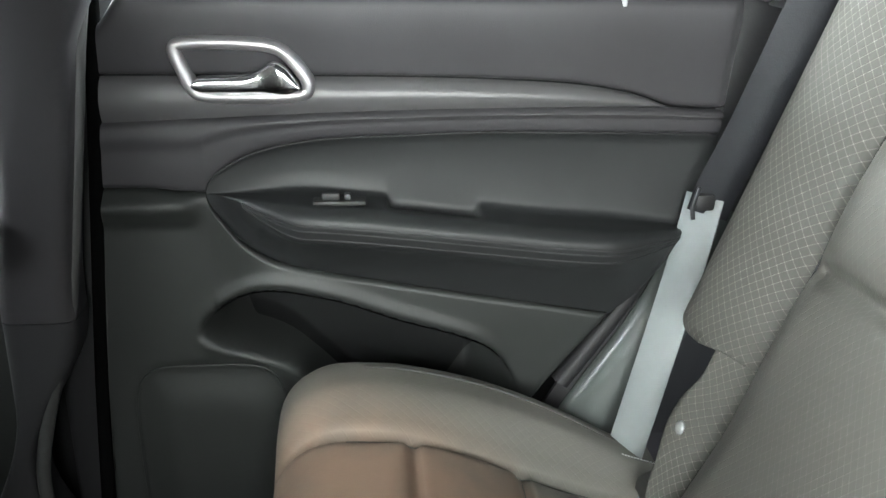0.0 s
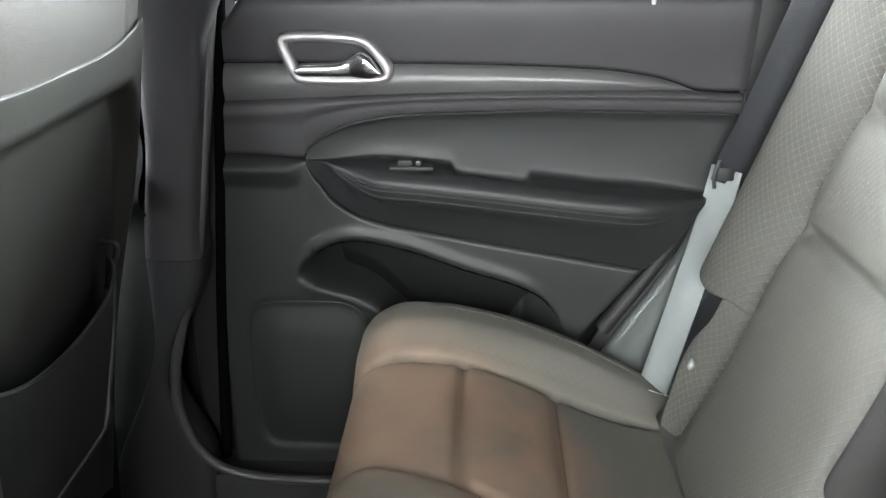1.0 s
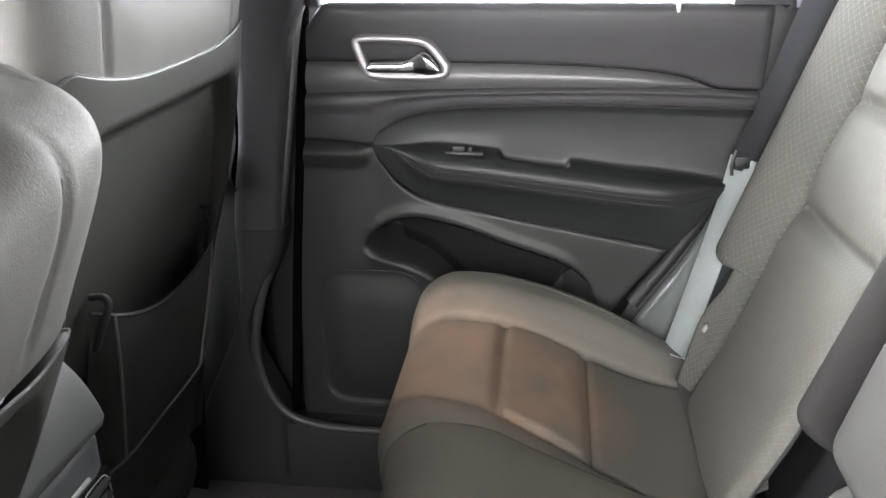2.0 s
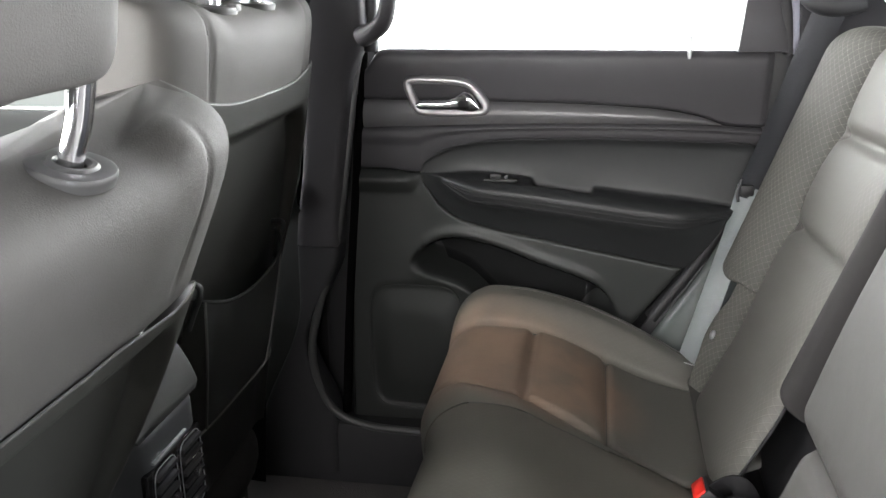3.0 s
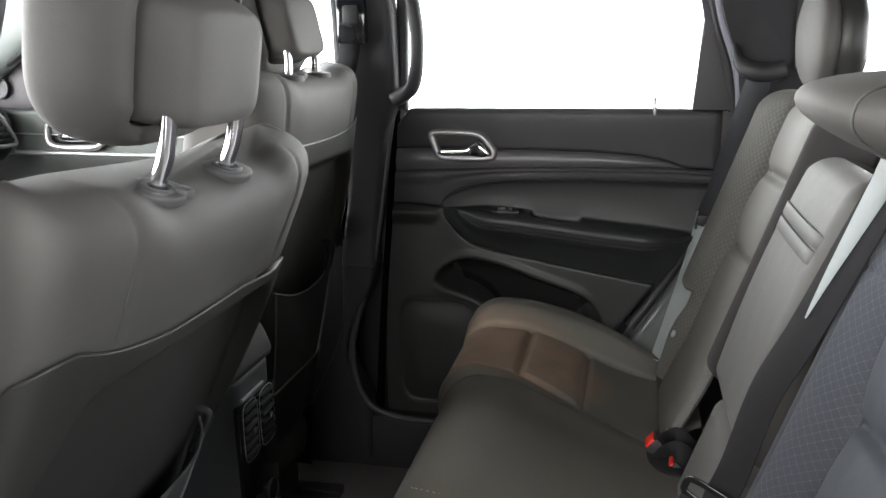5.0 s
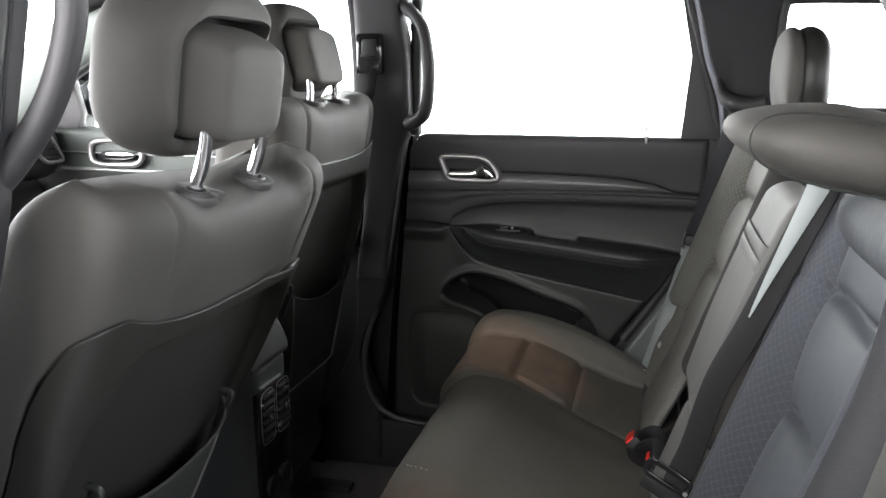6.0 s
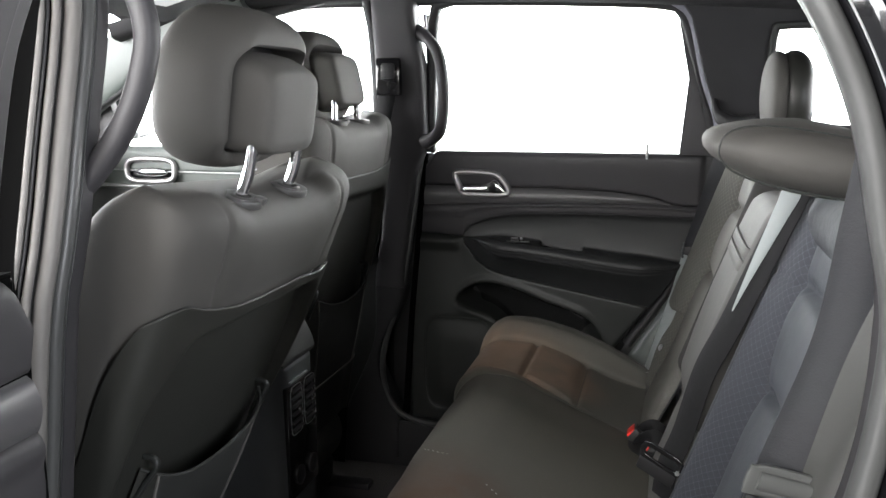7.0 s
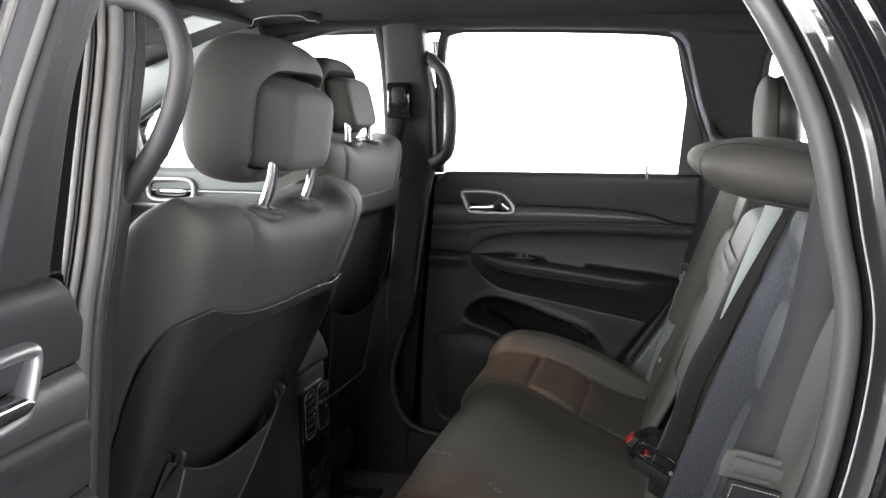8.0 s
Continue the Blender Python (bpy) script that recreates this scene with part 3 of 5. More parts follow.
build_rear_door(tuple(OPEN_DOOR @ Vector((0.08, 0.735, 0.5))), OPEN_DOOR, "opened rear door with grey plastic trim and chrome handle", True)


# ---- front seats ----
def seat_frame(x, y, z, lean):
    """Maps (sideways, up the back, rearwards) to the car."""
    a = radians(lean)
    return Matrix(((0, math.sin(a), math.cos(a), x), (1, 0, 0, y), (0, math.cos(a), -math.sin(a), z), (0, 0, 0, 1)))


def seat_half(w):
    return 0.214 + 0.054 * sm(0.2, 0.58, w)


def back_shape(u, w, d, k):
    """Bolsters, raised shoulders and the lower saddle between them."""
    e = abs(u)
    if d < 0:
        d -= 0.05 * sm(0.11, 0.23, e) * (1 - sm(0.38, 0.58, w))
    else:
        d *= 1 - 0.5 * sm(0.612, 0.575, w)
        d -= 0.004 * math.exp(-((e - 0.182 + 0.1 * (0.75 - w)) / 0.0045) ** 2) * sm(0.62, 0.66, w) * k
        d += 0.006 * sm(0.20, 0.10, e) * sm(0.62, 0.70, w) * k
    hump = 0.014 * sm(0.105, 0.175, e) * sm(0.60, 0.73, w)
    fall = 0.85 * max(0.0, -0.012 - d) * sm(0.58, 0.75, w)
    return (u, w + hump - fall, -0.066 + d)


def back_round(w):
    top, shoulder = 0.7515, 0.662
    k = 1.0 if w < shoulder else max(0.0, 1 - ((w - shoulder) / (top - shoulder)) ** 4.4) ** (1 / 4.4)
    return k, seat_half(w) * (0.86 + 0.14 * k), 0.080 * max(k, 0.03)


def back_loop(w, n=220):
    k, a, b = back_round(w)
    return [back_shape(u, w, d, k) for u, d in superloop(n, a, b, 4.8)]


def back_point(u, w, lift=0.0):
    k, a, b = back_round(w)
    x, y, z = back_shape(u, w, b * (1 - min(1, abs(u) / a) ** 4.8) ** (1 / 4.8), k)
    return (x, y, z + lift)


# where the hard shell ends: along the rear face, then down the side strip
SHELL_SIDE = curve1([(-0.056, 0.40), (-0.052, 0.49), (-0.046, 0.548), (-0.027, 0.612), (-0.005, 0.640), (0.013, 0.656)])
SHELL_REAR = curve1([(0.0, 0.620), (0.10, 0.626), (0.18, 0.640), (0.235, 0.655), (0.27, 0.657)])


def build_front_seat(x, y, z, lean, label, head_lean, head_drop, post_shift, head_shift=0.0, edge_drop=0.0, edge_rise=0.0):
    m = seat_frame(x, y, z, lean)
    seat = thing("front_seat", (x, y, 0.42), label, "car seat", "front seats")
    ws = span(0.0, 0.62, 24) + [0.635, 0.645, 0.655, 0.665, 0.675, 0.685, 0.694, 0.702, 0.71, 0.717, 0.723, 0.729, 0.734, 0.738, 0.7415, 0.744, 0.7465, 0.7485, 0.7500, 0.7508, 0.7513]
    part("backrest", loft([back_loop(w) for w in ws], m, sharp=0), CLOTH_BACK, seat, "warm grey upholstered backrest")
    # hard shell wrapping the back and a strip of each side
    def shell(t, v):
        ang = math.pi * t
        c, s = math.cos(ang), math.sin(ang)
        cu, sd = math.copysign(abs(c) ** (2 / 4.8), c), abs(s) ** (2 / 4.8)
        d0 = -0.066 + 0.0835 * sd
        top = min(SHELL_REAR(0.265 * abs(cu)), SHELL_SIDE(d0)) - edge_drop * sm(0.25, 0.9, cu) + edge_rise * (1 - 0.5 * abs(cu)) * sm(0.4, 0.9, sd)
        w = 0.02 + (top - 0.02) * v
        u = (seat_half(w) + 0.0035) * cu
        d = 0.0838 * sd + 0.012 * (1 - sd)
        half = 0.228 - 0.05 * sm(0.50, 0.64, w)
        rec = sm(half + 0.012, half - 0.020, abs(u)) * sm(0.606, 0.575, w)
        d -= 0.027 * rec * sm(0.6, 0.95, sd)
        d -= roll((1 - v) * (top - 0.02), 0.0018)
        return (u, w, -0.066 + d)
    part("seat_back_shell", grid(cosspan(0, 0.12, 22) + span(0.125, 0.875, 90) + cosspan(0.88, 1, 22), span(0, 0.8, 40) + cosspan(0.805, 1, 44), shell, m, sharp=0, flip=True), SHELL, seat, "black hard plastic seat back panel")
    # seam lines of the upper cover
    for sx in (-1, 1):
        pts = [back_point(sx * (0.182 - 0.1 * (0.75 - w)), w, -0.0003) for w in span(0.645, 0.738, 24)]
        part("seam", sweep(pts, circle(0.0011, 6), (0, 0, 1), m), CLOTH, seat)
    rim = [shell(t, 1.0) for t in cosspan(0.004, 0.12, 16) + span(0.125, 0.875, 60) + cosspan(0.88, 0.996, 16)]
    part("shell_edge", sweep([(u, w + 0.0008, d + 0.0008) for u, w, d in rim], circle(0.0006, 6), (0, 0, 1), m), PLASTIC_LOW, seat)
    # elastic map pocket: a net that stands off the shell on soft side gussets
    def net(u, v):
        r = abs(u) / 0.168
        top = 0.395 - 0.034 * (1 - r ** 2)
        w = 0.182 + (top - 0.182) * v
        return (u * (1.08 - 0.08 * v), w, -0.006 + (0.022 + 0.010 * v) * (1 - r ** 6))
    def middle(k, v):
        return net((0.110 + 0.038 * v) * k, v)
    pocket = part("seat_pocket", grid(span(-1, 1, 40), span(0, 1, 14), middle, m, sharp=40), POCKET, seat, "dark elastic map pocket")
    for sx in (-1, 1):
        part("gusset", grid(span(0, 1, 8), span(0, 1, 14), lambda k, v: net(sx * (0.168 + (0.110 + 0.038 * v - 0.168) * k), v), m, sharp=40, flip=sx > 0), SHELL, pocket)
    part("cord", sweep([Vector(net(u, 1)) for u in cosspan(-0.168, 0.168, 40)], circle(0.0026, 6), (0, 0, 1), m), POCKET, pocket)
    part("bottom_hem", sweep([Vector(net(u, 0)) + Vector((0, 0, 0.001)) for u in cosspan(-0.168, 0.168, 30)], circle(0.0022, 6), (0, 0, 1), m), FLANGE, pocket)
    for sx in (-1, 1):
        part("side_cord", sweep([Vector(middle(sx, v)) + Vector((0, 0, 0.001)) for v in span(0, 1, 10)], circle(0.0022, 6), (0, 0, 1), m), FLANGE, pocket)
        hook = smooth_path([(sx * 0.164, 0.350, -0.001), (sx * 0.162, 0.375, 0.004), (sx * 0.160, 0.398, 0.010), (sx * 0.160, 0.410, 0.009), (sx * 0.160, 0.413, 0.002), (sx * 0.160, 0.410, -0.010)], 4)
        part("hook", sweep(hook, box_section(0.0042, 0.0034), (1, 0, 0), m), PLASTIC_LOW, pocket, "grey plastic pocket hook")
    # cushion and base
    cm = Matrix.Translation((x, y, 0))
    part("seat_cushion", pebble((-0.27, 0, z - 0.035), (0.27, 0.265, 0.075), 5, 3, 40, 14, cm), CLOTH_BACK, seat)
    part("seat_base", block((-0.5, -0.21, 0.42), (-0.04, 0.21, z - 0.1), 0.02, cm), SHELL, seat)
    for sx in (-0.2, 0.2):
        part("seat_rail", block((-0.5, sx - 0.02, 0.40), (0.06, sx + 0.02, 0.43), 0.004, cm), PLASTIC, seat)
    # head restraint on two bent posts
    hm = m @ Matrix.Translation((head_shift, 0.758, -0.026)) @ Matrix.Rotation(radians(head_lean - lean), 4, "X")
    pm = hm @ Matrix.Translation((0, -head_drop, 0))
    gm = m @ Matrix.Translation((post_shift + head_shift, 0.7525, -0.030)) @ Matrix.Rotation(radians(head_lean - lean), 4, "X")
    for sx in (-0.0705, 0.0705):
        tilt = gm @ Matrix.Translation((sx, 0, 0)) @ Matrix.Rotation(radians(lean - head_lean - 5), 4, "X")
        collar = part("post_guide", loft([[(a, h, b) for a, b in superloop(48, 0.031 * k, 0.0255 * k, 2.2)] for h, k in ((-0.006, 0.98), (-0.001, 1.0), (0.0012, 0.995), (0.0028, 0.96), (0.0034, 0.90), (0.003, 0.6), (0.0046, 0.52), (0.0046, 0.42), (0.002, 0.32))], tilt, caps=False, sharp=35), GUIDE, seat, "grey plastic head restraint collar")
        if sx < 0:
            part("release_button", block((0.004, -0.002, 0.012), (0.020, 0.0075, 0.026), 0.003, tilt), GUIDE, collar)
        part("post", sweep(smooth_path([(sx, -0.02, -0.003), (sx, 0.005, 0.0), (sx, 0.028, 0.005), (sx, 0.050, 0.007), (sx, 0.072, 0.007)], 6), circle(0.0078, 18), (1, 0, 0), gm), MIRROR, seat, "bright chrome post")
    # shell of the head restraint: a crown that overhangs the hollow behind the rear pad
    n, cw, mid = 128, 0.137, -0.082
    hole = [(u + post_shift * 0.7, w) for u, w in superloop(n, 0.096, 0.066, 6)]
    outline = []
    for u, w in superloop(n, 0.132, 0.104, 2.9):
        outline.append((u * (1 - 0.13 * sm(0.02, 0.104, w) + 0.03 * sm(0.0, -0.09, w)), w + 0.009))
    def crown(i):
        s = math.sin(2 * math.pi * i / n)
        return -0.020 + 0.013 * sm(0.1, 0.9, s) - 0.012 * sm(-0.3, -0.9, s)
    loops = []
    for j in range(12):
        k = 0.15 + 0.85 * j / 11
        loops.append([(u * k, cw + w * k, -0.088) for u, w in hole])
    for lift in (-0.05, -0.02, -0.006):
        loops.append([(u, cw + w, crown(i) + lift) for i, (u, w) in enumerate(hole)])
    for j in range(1, 21):
        t = math.sin(0.5 * math.pi * j / 20)
        f = (1 - t ** 2.6) ** (1 / 2.6) if t < 1 else 0.0
        loops.append([(u + (ou - u) * t, cw + w + (ow - w) * t, mid + (crown(i) - mid) * max(f, 0.0)) for i, ((u, w), (ou, ow)) in enumerate(zip(hole, outline))])
    for j in range(1, 15):
        k = math.cos(0.5 * math.pi * j / 14)
        loops.append([(ou * max(k, 0.02), cw + ow * max(k, 0.02), mid - 0.058 * (1 - k ** 2.8) ** (1 / 2.8)) for ou, ow in outline])
    head = part("head_restraint", loft(loops, pm, sharp=50), CLOTH_BACK, seat, "rounded warm grey head restraint")
    pad_m = pm @ Matrix.Translation((post_shift, 0, 0))
    # Black slab in the hollow, painting the shade round the pad.
    part("pad_shade", loft([[(u * 0.985, cw + w * 0.985, d) for u, w in hole] for d in (-0.09, -0.055)], pm), BLACK, head)
    loops = []
    for d, ku, kt, kb in ((-0.06, 1.0, 1.0, 1.0), (-0.03, 1.0, 1.0, 1.0), (-0.014, 0.995, 0.97, 1.0), (0.008, 0.955, 0.85, 0.995), (0.016, 0.925, 0.77, 0.975), (0.0205, 0.89, 0.72, 0.95), (0.0232, 0.84, 0.66, 0.90), (0.025, 0.70, 0.5, 0.7), (0.026, 0.4, 0.3, 0.4), (0.0262, 0.15, 0.12, 0.15)):
        loops.append([(u * ku, cw - 0.003 + w * (kt if w > 0 else kb) - 0.004 * (u / 0.086) ** 2 * sm(0, 0.05, w), d) for u, w in superloop(96, 0.0845, 0.062, 6)])
    part("rear_pad", loft(loops, pad_m, sharp=0), CLOTH_BACK, head, "squared hinged rear pad")
    return seat


build_front_seat(-0.443, -0.382, 0.572, 23, "driver seat with warm grey cover and black back shell", 8, 0.022, -0.0145, -0.010, 0.036)
build_front_seat(-0.430, 0.357, 0.599, 9, "front passenger seat with warm grey cover and black back shell", -13, 0.046, -0.004, edge_rise=0.022)


# ---- rear bench ----
CUSH = curve1([(-0.11, 0.815), (-0.06, 0.828), (0.0, 0.829), (0.048, 0.821), (0.10, 0.801), (0.167, 0.774), (0.24, 0.747), (0.308, 0.726), (0.36, 0.722)])
CREST = curve1([(-0.11, 0.850), (-0.06, 0.856), (0.0, 0.857), (0.045, 0.853), (0.127, 0.832), (0.20, 0.802), (0.25, 0.776), (0.309, 0.744), (0.36, 0.73)])


def seam_y(x):
    """The inner seam of the quilted insert; it runs inboard towards the back."""
    return 0.334 - 0.26 * x


def cush_z(x, y):
    z = CUSH(x)
    e = abs(y)
    d = e - 0.441
    z += (CREST(x) - z) * sm(0.118, 0.195, d) - 0.006 * sm(0.235, 0.26, d)
    inset = sm(-0.012, 0.012, e - seam_y(x)) * sm(0.138, 0.12, d)
    for xs in (0.05, 0.168):
        z -= 0.011 * math.exp(-((x - xs) / 0.006) ** 2) * inset
    z += 0.006 * math.cos((x - 0.108) / 0.118 * math.pi) * inset
    z -= 0.010 * math.exp(-((d - 0.131) / 0.005) ** 2) * sm(-0.09, -0.05, x)
    z -= 0.008 * math.exp(-((e - seam_y(x)) / 0.006) ** 2) * sm(-0.09, -0.05, x)
    return z + 0.004 * sm(seam_y(x), seam_y(x) - 0.05, e) + 0.006 * sm(0.2, 0.1, e)


BENCH = thing("rear_bench", (0.25, 0, 0.44), "split rear bench seat in brown-grey and lozenge cloth", "rear seat")


def build_cushion(y0, y1, label, cover):
    bench = part("cushion", block((-0.06, y0 + 0.01, 0.44), (0.34, y1 - 0.01, 0.70), 0.02), SHELL, BENCH, label)
    us, vs = span(y0, y1, max(40, int((y1 - y0) / 0.006))), span(-0.1, 1, 100)
    inset = lambda y: 0.025 * sm(0.34, 0.22, y)
    def top(y, v):
        e = min(y - y0, y1 - y) if y > 0.4 or y < 0 else 1.0
        drop = roll(max(0.0, e), 0.025)
        if v < 0:
            t = -v / 0.1
            return (-0.098 + inset(y) + 0.03 * t, y, cush_z(-0.06, y) - 0.075 - drop - 0.012 - 0.26 * t)
        x = -0.098 + 0.44 * v
        fr = roll(x + 0.098, 0.075)
        return (x + inset(y) * sm(0.1, 0.0, x), y, cush_z(max(x, -0.06), y) - fr - drop)
    vs = [-0.1, -0.06, -0.03, -0.015, -0.004] + cosspan(0, 0.2, 14)[0:-1] + span(0.2, 1, 74)
    part("cushion_cover", grid(us, vs, top, sharp=0, uv=lambda y, v: (y, v * 0.44)), cover, bench, "brown-grey upholstered cushion cover")
    pipe = y1 - 0.034 if y1 > 0.5 else y0 + 0.034
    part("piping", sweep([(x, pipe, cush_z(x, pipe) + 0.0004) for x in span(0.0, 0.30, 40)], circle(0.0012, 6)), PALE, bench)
    for c in (0.441, -0.441):
        if not y0 < c < y1:
            continue
        side = 1 if c > 0 else -1
        part("seam", sweep([(x, c + 0.131 * side, cush_z(x, c + 0.131 * side) - 0.0002) for x in span(-0.02, 0.30, 50)], circle(0.0013, 6)), SHELL, bench)
        part("seam", sweep([(x, seam_y(x) * side, cush_z(x, seam_y(x)) - 0.0002) for x in span(-0.04, 0.20, 50)], circle(0.0013, 6)), SHELL, bench)
        for xs in (0.05, 0.168):
            part("seam", sweep([(xs, y * side, cush_z(xs, y) - 0.0002) for y in span(seam_y(xs), 0.57, 40)], circle(0.0012, 6)), SHELL, bench)
    return bench


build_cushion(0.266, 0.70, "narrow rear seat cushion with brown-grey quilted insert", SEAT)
build_cushion(-0.70, 0.264, "wide rear seat cushion with plain middle and quilted insert", SEAT_SHADED)


line = smooth_path([(-0.03, -0.16, 0), (0.0, -0.165, 0), (0.03, -0.17, 0), (0.061, -0.20, 0), (0.10, -0.228, 0)], 4)
for p in line:
    for dy in (0.0,):
        a = Vector((p.x, p.y + dy, cush_z(p.x, p.y + dy) + 0.0008))
        part("stitch", sweep([a, a + Vector((0.003, 0.0022 if dy else -0.0022, 0))], circle(0.0007, 5)), STITCH, BENCH)


BACK = seat_frame(0.335, 0.0, 0.735, 19.5)


# the narrow backrest: plain inner roll, quilted insert, lozenge bolster that ends above the belt anchor
RIGHT_TOP = 0.612
RIGHT_D = curve1([(0.178, 0.065), (0.181, 0.015), (0.188, -0.013), (0.199, -0.025), (0.211, -0.028), (0.222, -0.021), (0.230, -0.010), (0.242, -0.017), (0.28, -0.023), (0.39, -0.022), (0.48, -0.018), (0.512, -0.011), (0.527, -0.006), (0.545, -0.022), (0.575, -0.042), (0.61, -0.053), (0.638, -0.046), (0.662, -0.027), (0.688, -0.008), (0.704, 0.02), (0.712, 0.07)])


def right_face(u, w):
    d = RIGHT_D(u)
    inside = sm(0.230, 0.255, u) * sm(0.527, 0.507, u)
    for ws in (0.317 - 0.05 * (u - 0.39), 0.462 - 0.05 * (u - 0.39)):
        d += (0.013 * math.exp(-((w - ws) / 0.010) ** 2) + 0.006 * math.exp(-((w - ws) / 0.035) ** 2)) * inside
    for us in (0.230, 0.527):
        d += 0.007 * math.exp(-((u - us) / 0.004) ** 2)
    d += 0.004 * math.exp(-((u - 0.638) / 0.003) ** 2)
    d -= 0.012 * sm(0.14, 0.0, w) * sm(0.66, 0.55, u)
    d -= 0.004 * math.sin(math.pi * min(1, w / 0.6)) * inside
    d += roll(max(0.0, RIGHT_TOP - w), 0.055)
    return (u, w - 0.02 * sm(0.55, 0.70, u) * sm(0.4, 0.6, w), d)


right_back = part("backrest", plate([(0.20, 0.0), (0.55, 0.0), (0.55, RIGHT_TOP - 0.035), (0.20, RIGHT_TOP - 0.035)], 0.04, 0.12, 0.02, BACK @ Matrix(((1, 0, 0, 0), (0, 0, 1, 0), (0, 1, 0, 0), (0, 0, 0, 1)))), BLACK, BENCH, "narrow rear backrest with lozenge cloth bolsters")
RIGHT_ROWS = span(0.19, 0.54, 60) + cosspan(0.545, RIGHT_TOP, 20)
def right_panel(name, u0, u1, rows, mat, fn=right_face, label=""):
    return part(name, grid(span(u0, u1, max(10, int((u1 - u0) / 0.003))), rows, fn, BACK, uv=lambda u, w: (u, w), sharp=0), mat, right_back, label)
def inner_roll(u, w):
    x, y, d = right_face(u, w)
    return (x, y, d + roll(max(0.0, w - 0.15), 0.03))
right_panel("inner_roll", 0.178, 0.230, cosspan(0.15, 0.19, 12) + RIGHT_ROWS[1:], DARK_CLOTH, inner_roll, "charcoal inner edge roll")
right_panel("insert_panel", 0.230, 0.527, span(0, 0.19, 60) + span(0.195, 0.54, 110) + cosspan(0.545, RIGHT_TOP, 20), LOZ_FAINT, label="grey quilted insert panel")
def upper_bolster(u, w):
    x, y, d = right_face(u, w)
    low = 0.176 + 0.010 * sm(0.60, 0.55, u) + 0.030 * sm(0.66, 0.712, u)
    return (x, max(y, low), d + roll(max(0.0, w - 0.172), 0.022))
UP_ROWS = cosspan(0.172, 0.20, 12) + span(0.205, 0.54, 60) + cosspan(0.545, RIGHT_TOP, 20)
right_panel("bolster", 0.527, 0.638, UP_ROWS, LOZ, upper_bolster)
right_panel("side_panel", 0.638, 0.712, UP_ROWS, CLOTH_BACK, upper_bolster)
def lower_bolster(u, w):
    t = (u - 0.527) / 0.06
    edge = 0.578 - 0.022 * sm(0.10, 0.02, w) + 0.012 * sm(0.09, 0.04, abs(w - 0.07))
    x = 0.527 + (edge - 0.527) * t
    return (x, w, right_face(x, w)[2] + 0.03 * sm(0.75, 1.0, t) + 0.004)
right_panel("lower_bolster", 0.527, 0.587, span(0, 0.19, 40), LOZ, lower_bolster)
part("latch_pin", pebble(right_face(0.556, 0.092)[:2] + (right_face(0.556, 0.092)[2] - 0.001,), (0.008, 0.008, 0.004), 2, 2, 20, 8, BACK), SILVER, right_back, "small metal latch pin")
for us, r in ((0.2305, 0.0022), (0.5275, 0.0016)):
    part("seam", sweep([Vector(right_face(us, w)) + Vector((0, 0, -0.0004)) for w in span(0.01, 0.58, 70)], circle(r, 6), (0, 0, 1), BACK), BLACK, right_back)
part("top_roll", sweep([(0.21, RIGHT_TOP - 0.052, 0.05), (0.66, RIGHT_TOP - 0.065, 0.05)], circle(0.05, 20), (0, 0, 1), BACK), CLOTH_BACK, right_back)


# the wide backrest: plain inner edge, lozenge bolster, hollow insert, outer bolster; its navy is bluish light put into
# the colour
LEFT_TOP = 0.605
LEFT_D = curve1([(-0.698, 0.08), (-0.690, 0.045), (-0.672, 0.018), (-0.645, -0.004), (-0.60, -0.012), (-0.565, 0.0), (-0.535, 0.022), (-0.50, 0.028), (-0.40, 0.024), (-0.31, 0.024), (-0.276, 0.021), (-0.262, 0.022), (-0.245, 0.010), (-0.222, 0.0), (-0.204, -0.006), (-0.191, -0.004), (-0.182, 0.006), (-0.177, 0.025), (-0.174, 0.06)])


def left_face(u, w):
    inside = sm(-0.262, -0.280, u) * sm(-0.536, -0.516, u)
    d = LEFT_D(u) + 0.016 * sm(0.48, 0.26, w) * sm(-0.215, -0.262, u) * sm(-0.60, -0.53, u)
    for ws in (0.310, 0.460):
        d += (0.014 * math.exp(-((w - ws) / 0.009) ** 2) + 0.008 * math.exp(-((w - ws) / 0.032) ** 2)) * inside
    d += 0.004 * math.exp(-((w - 0.455) / 0.006) ** 2) * sm(-0.272, -0.255, u) * sm(-0.195, -0.215, u)
    for us in (-0.263, -0.536):
        d += 0.008 * math.exp(-((u - us) / 0.004) ** 2)
    d += 0.004 * math.exp(-((u + 0.204) / 0.003) ** 2)
    d -= 0.006 * math.sin(math.pi * min(1, w / 0.6)) * inside
    return (u, w, d + roll(max(0.0, LEFT_TOP - w), 0.05))


left_back = part("backrest", plate([(-0.67, 0.0), (-0.19, 0.0), (-0.19, LEFT_TOP - 0.04), (-0.67, LEFT_TOP - 0.04)], 0.075, 0.13, 0.015, BACK @ Matrix(((1, 0, 0, 0), (0, 0, 1, 0), (0, 1, 0, 0), (0, 0, 0, 1)))), BLACK, BENCH, "wide rear backrest with lozenge cloth coloured for bluish light")
